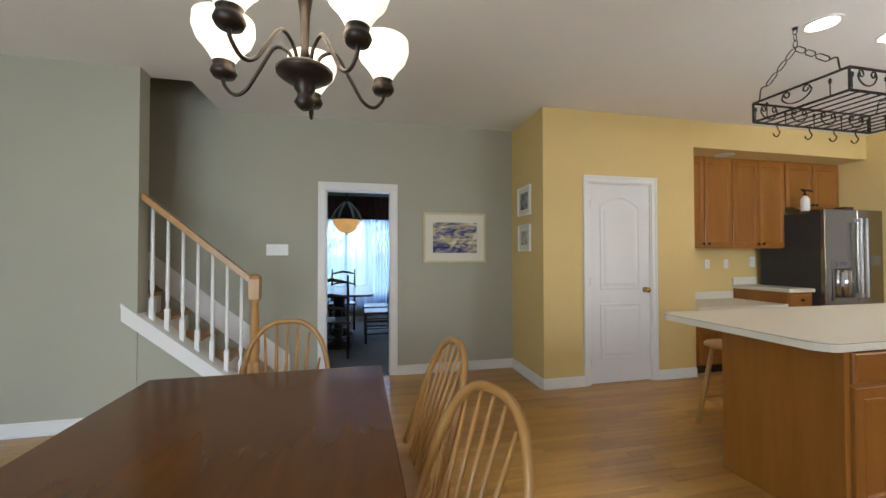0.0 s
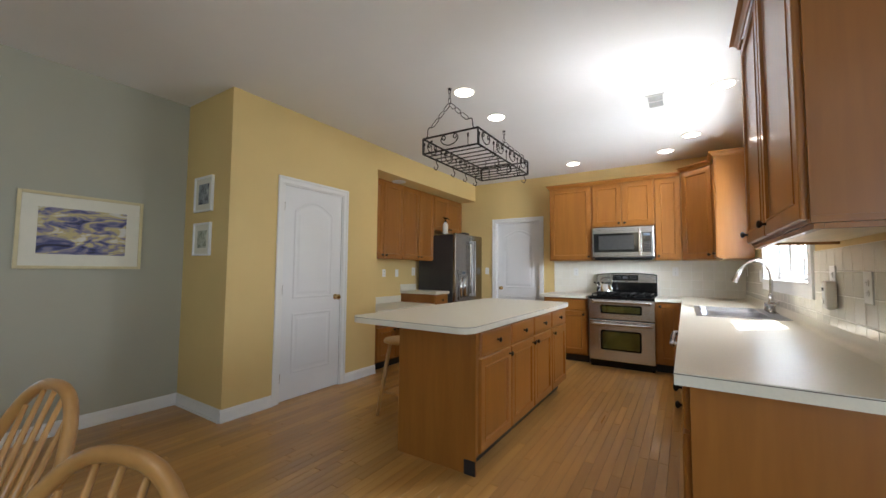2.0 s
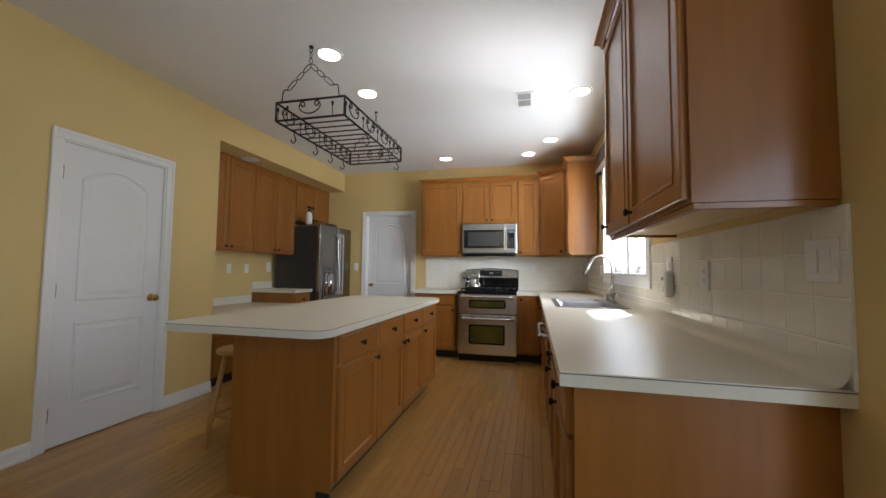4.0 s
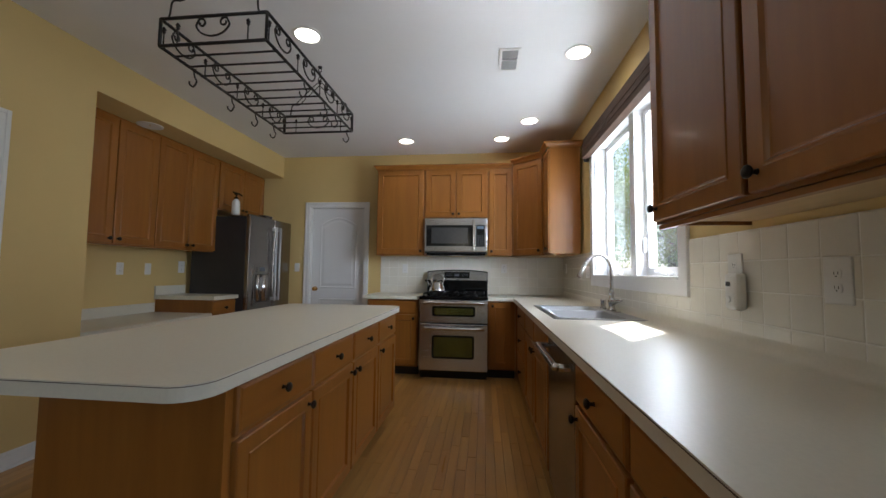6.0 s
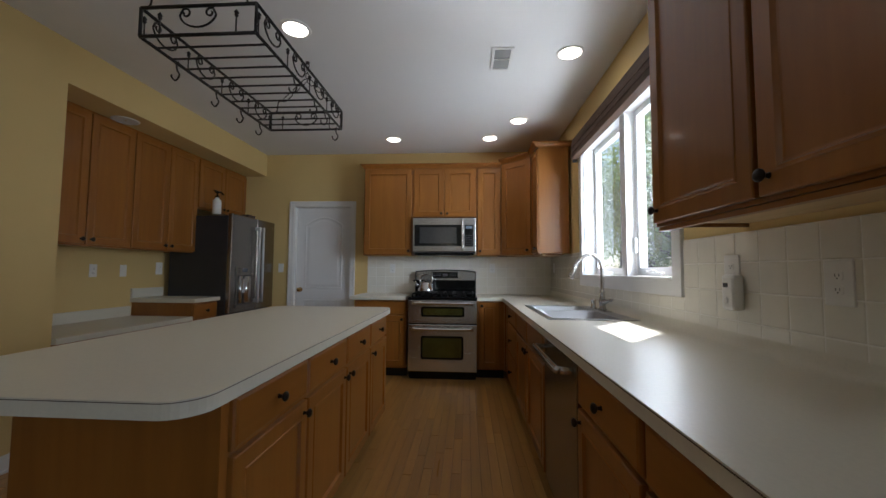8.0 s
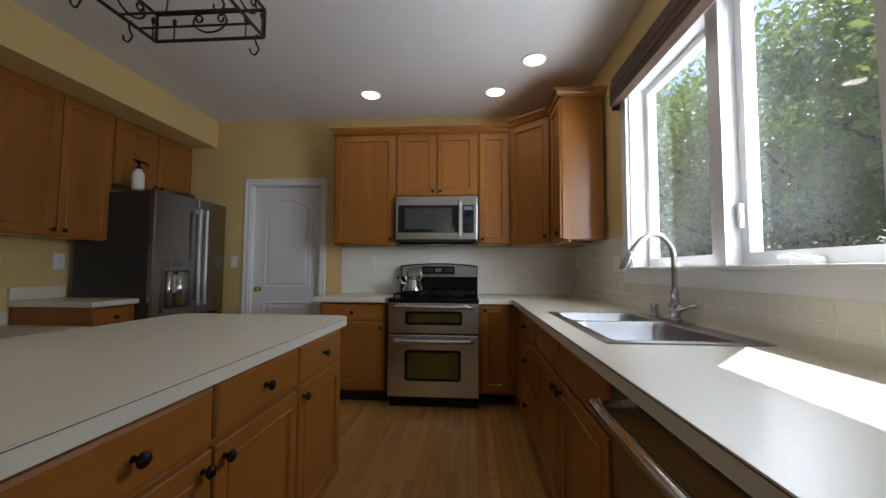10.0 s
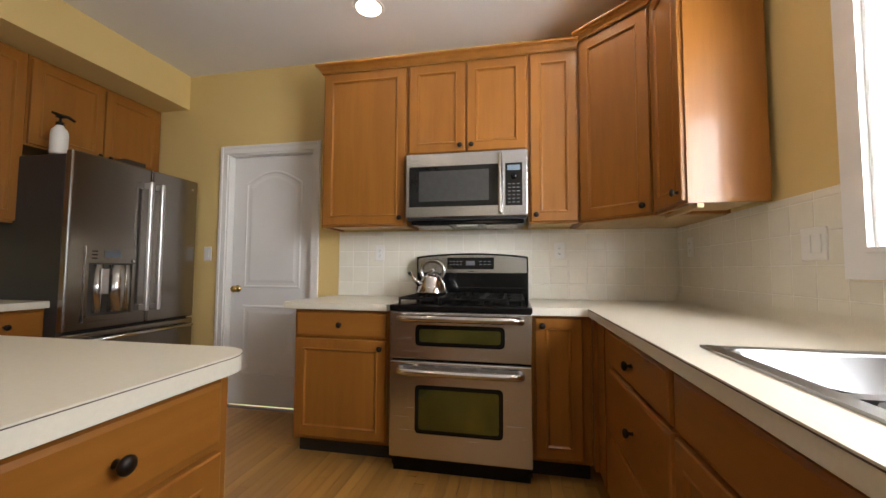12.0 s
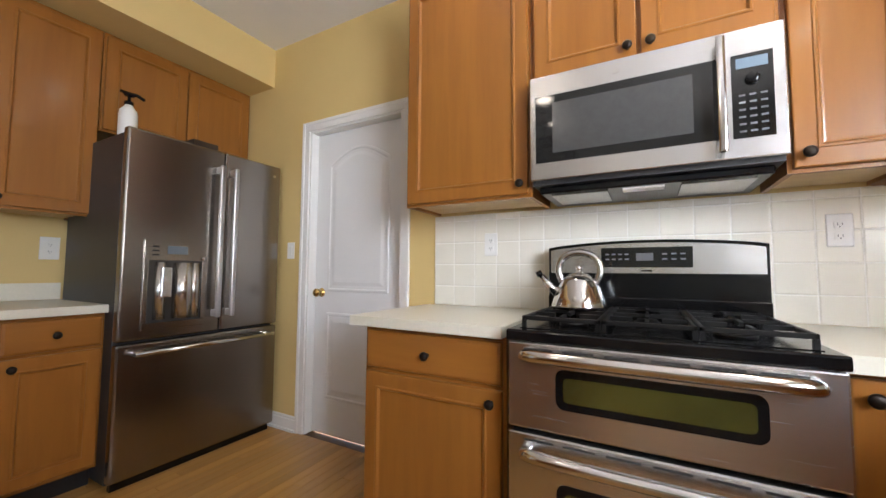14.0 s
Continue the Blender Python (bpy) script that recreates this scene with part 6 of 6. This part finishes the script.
M_LEAF2 = leaf_material("dark_green_leaves", (0.05, 0.075, 0.03))


def leaf_cloud(rs, centre, radius, count, size, flat=1.0):
    c = np.array(centre)
    # clumps give the outline its gaps
    nclump = 26
    d = rs.normal(size=(nclump, 3))
    d /= np.linalg.norm(d, axis=1)[:, None]
    cl = c + d * np.array(radius) * (0.35 + 0.65 * rs.random((nclump, 1)) ** 0.5)
    k = rs.integers(0, nclump, count)
    p = cl[k] + rs.normal(size=(count, 3)) * np.array(radius) * 0.17
    a = rs.normal(size=(count, 3))
    a /= np.linalg.norm(a, axis=1)[:, None]
    b = np.cross(a, rs.normal(size=(count, 3)))
    b /= np.linalg.norm(b, axis=1)[:, None]
    s = size * (0.6 + 0.8 * rs.random((count, 1)))
    v = np.stack([p - a * s, p + b * s * 0.45, p + a * s, p - b * s * 0.45], 1).reshape(-1, 3)
    return v, np.arange(4 * count).reshape(-1, 4)


def tree(x, y, h, rad, seed, material, label, count=19000, size=0.070, low=0.22, name="tree"):
    rs = np.random.default_rng(seed)
    t = thing(name, pose(x, y, -0.30), label, "tree" if name == "tree" else "shrub")
    bm = bmesh.new()
    tube(bm, [(0, 0, 0), (0.05, 0.03, h * 0.3), (-0.04, 0.08, h * 0.6), (0.06, 0.0, h * 0.9)], [0.035 * h, 0.026 * h, 0.016 * h, 0.006 * h], 10)
    part("trunk", bm, M_BARK, t)
    for k in range(7):
        a = rs.random() * 6.28
        z0 = h * (0.25 + 0.08 * k)
        q = Vector((math.cos(a) * rad * 0.7, math.sin(a) * rad * 0.7, z0 + h * 0.16))
        part("limb", tube(bmesh.new(), [(0, 0, z0), (q.x * 0.5, q.y * 0.5, z0 + h * 0.06), q], [0.012 * h, 0.008 * h, 0.003 * h], 7), M_BARK, t)
    v, f = leaf_cloud(rs, (0, 0, h * (low + 1) / 2), (rad, rad, h * (1 - low) / 2), count, size)
    me = bpy.data.meshes.new("crown")
    me.from_pydata(v.tolist(), [], f.tolist())
    me.materials.append(material)
    o = new("crown", me)
    o.parent = t
    return tagged(o, "crown of many small leaves", kind="stuff")


tree(7.4, -5.6, 6.5, 2.2, 1, M_LEAF, "leafy green tree behind the kitchen window")
tree(10.2, -6.2, 7.5, 2.6, 2, M_LEAF, "leafy green tree behind the kitchen window")
tree(13.5, -6.0, 7.0, 2.6, 3, M_LEAF, "leafy green tree behind the kitchen window")
tree(17.0, -6.5, 8.0, 3.0, 4, M_LEAF, "leafy green tree behind the kitchen window")
tree(21.0, -7.0, 8.0, 3.0, 5, M_LEAF, "leafy green tree behind the kitchen window")
tree(5.6, -9.0, 8.0, 2.8, 6, M_LEAF2, "tall dark green tree in the garden")
tree(8.8, -10.0, 9.0, 3.2, 7, M_LEAF2, "tall dark green tree in the garden")
tree(12.6, -10.5, 9.0, 3.2, 8, M_LEAF2, "tall dark green tree in the garden")
tree(17.0, -11.0, 9.5, 3.4, 9, M_LEAF2, "tall dark green tree in the garden")
tree(22.0, -11.5, 10.0, 3.6, 10, M_LEAF2, "tall dark green tree in the garden")
for k, (x, y) in enumerate(((6.2, -4.2), (8.6, -4.0), (10.8, -4.4), (13.2, -4.3), (16.0, -4.6))):
    tree(x, y, 1.5, 0.95, 20 + k, M_LEAF2, "rounded dark green garden shrub", 3500, 0.05, 0.1, "shrub")
for k, (x, y) in enumerate(((-3.0, 12.5), (0.5, 13.5), (3.5, 12.8))):
    tree(x, y, 5.5, 2.0, 40 + k, M_LEAF, "leafy green tree before the dining window", 5000)
tree(-2.5, -8.0, 7.0, 2.5, 50, M_LEAF2, "dark green tree before the breakfast window", 5000)
tree(1.5, -9.0, 7.0, 2.5, 51, M_LEAF2, "dark green tree before the breakfast window", 5000)
# pool ladder
LD = thing("pool_ladder", pose(9.6, -3.1, -0.30), "white curved pool ladder rails in the garden", "ladder")
for y in (0, 0.5):
    part("rail", tube(bmesh.new(), smooth_line([(0, y, 0), (0.0, y, 1.05), (0.12, y, 1.28), (0.40, y, 1.32), (0.62, y, 1.15), (0.66, y, 0.5)], 6), 0.03, 10), M_WINWHITE, LD)
for z in (0.35, 0.65, 0.95):
    part("step", B((-0.05, 0.05, 0.03, 0.47, z, z + 0.03)), M_WINWHITE, LD)

# ---------------------------------------------------------------- oak strip floor and wall tiles
rng = random.Random(7)
PW = 0.0572
floor = thing("floor", pose(0, 0, 0), "honey-coloured oak strip floor, satin finish", "floor", kind="structure")


def plank_mesh(length, wdt=PW):
    bm = bmesh.new()
    g, c = 0.0006, 0.0011
    rings = [[(g, g, -0.012), (length - g, g, -0.012), (length - g, wdt - g, -0.012), (g, wdt - g, -0.012)],
             [(g, g, -c), (length - g, g, -c), (length - g, wdt - g, -c), (g, wdt - g, -c)],
             [(g + c, g + c, 0), (length - g - c, g + c, 0), (length - g - c, wdt - g - c, 0), (g + c, wdt - g - c, 0)]]
    vs = [[bm.verts.new(p) for p in r] for r in rings]
    for r0, r1 in zip(vs, vs[1:]):
        for i in range(4):
            bm.faces.new((r0[i], r0[(i + 1) % 4], r1[(i + 1) % 4], r1[i]))
    bm.faces.new(vs[-1])
    return bm


LENGTHS = [0.46, 0.61, 0.76, 0.91, 1.07, 1.22]
PLANKS = [done("plank", plank_mesh(l), M_FLOORP) for l in LENGTHS]
verts, faces = [], []
rows = int((YG + 1.62) / PW) + 1
for r in range(rows):
    y = -1.62 + r * PW
    x = -3.2 - rng.random() * 0.9
    end = XS if y > YW - 0.05 else NOOK_X
    while x < end:
        k = rng.randrange(len(LENGTHS))
        near = x + LENGTHS[k] < XS and (1.6 < x < 5.6 and 0.55 < y < 1.62 or 0.9 < x < 2.4 and 1.6 < y < 3.6 or 4.5 < x < 6.0 and 1.6 < y < 3.4)
        if x + LENGTHS[k] < -3.18 or x > end - 0.02:
            x += LENGTHS[k]
            continue
        if near:
            p = new("plank", PLANKS[k])
            p.parent = floor
            p.matrix_basis = pose(x, y, 0)
        else:
            l, g, c, n = LENGTHS[k], 0.0006, 0.0011, len(verts)
            x0, x1 = max(x, -3.20), min(x + l, end)
            for o, z in ((g, -0.012), (g, -c), (g + c, 0)):
                verts += [(x0 + o, y + o, z), (x1 - o, y + o, z), (x1 - o, y + PW - o, z), (x0 + o, y + PW - o, z)]
            for q in (0, 4):
                faces += [(n + q + i, n + q + (i + 1) % 4, n + q + 4 + (i + 1) % 4, n + q + 4 + i) for i in range(4)]
            faces.append((n + 8, n + 9, n + 10, n + 11))
        x += LENGTHS[k]
me = bpy.data.meshes.new("planks")
me.from_pydata(verts, [], faces)
me.materials.append(M_FLOORS)
rest = new("planks", me)
rest.parent = floor
tagged(rest, "oak floor strips", kind="stuff")

# wall tiles, one course every 11.4 cm
TS = 0.119
TZ = 0.1137
TOP_COURSE = 1.343


def tile_mesh(w, h):
    bm = bmesh.new()
    g, t = 0.0011, 0.009
    rings = [[(o, y, o), (w - o, y, o), (w - o, y, h - o), (o, y, h - o)] for o, y in ((g, 0), (g, -t + 0.0030), (g + 0.0009, -t + 0.0013), (g + 0.0024, -t + 0.0004), (g + 0.0048, -t))]
    vs = [[bm.verts.new(p) for p in r] for r in rings]
    for r0, r1 in zip(vs, vs[1:]):
        for i in range(4):
            bm.faces.new((r0[i], r0[(i + 1) % 4], r1[(i + 1) % 4], r1[i]))
    bm.faces.new(vs[-1])
    return bm


TILES = {}


def tiled(name, m, width, z0, z1, label, first=0.0):
    """Tiles on a wall; local x to the right, face towards -y. first: width of the cut tile that begins each course."""
    ob = thing(name, m, label, "tiles", kind="structure")
    part("grout", B((0, width, -0.0077, -0.0002, z0, z1)), M_GROUT, ob)
    cuts_x = [0.0] + [x for x in (first + TS * k for k in range(40)) if 0.01 < x < width - 0.01] + [width]
    cuts_z = [z0] + [z for z in (TOP_COURSE - TZ * k for k in range(5, -2, -1)) if z0 + 0.01 < z < z1 - 0.01] + [z1]
    for b0, b1 in zip(cuts_z, cuts_z[1:]):
        for x0, x1 in zip(cuts_x, cuts_x[1:]):
            key = (round(x1 - x0, 3), round(b1 - b0, 3))
            if key not in TILES:
                TILES[key] = done("tile", tile_mesh(x1 - x0, b1 - b0), M_TILE)
            t = new("tile", TILES[key])
            t.parent = ob
            t.matrix_basis = pose(x0, 0, b0) @ pose(0, 0, 0, rng.uniform(-0.1, 0.1), 0, rng.uniform(-0.1, 0.1))
    return ob


tiled("tiles_east", pose(XS, 2.268, 0, 0, 0, -90), 2.268 - YW - 0.001, TOP + 0.001, 1.374, "white square glazed tiles behind the range")
a0 = XS - 0.012
tiled("tiles_south_corner", pose(a0, YW, 0, 0, 0, 180), a0 - 4.985, TOP + 0.001, 1.374, "white square glazed tiles beside the window", (a0 - 2.730) % TS)
tiled("tiles_south_sill", pose(4.985, YW, 0, 0, 0, 180), 4.985 - 3.325, TOP + 0.001, 1.068, "white square glazed tiles under the window", (4.985 - 2.730) % TS)
tiled("tiles_south_end", pose(3.325, YW, 0, 0, 0, 180), 3.325 - 1.78, TOP + 0.001, 1.345, "white square glazed tiles over the counter end", (3.325 - 2.730) % TS)
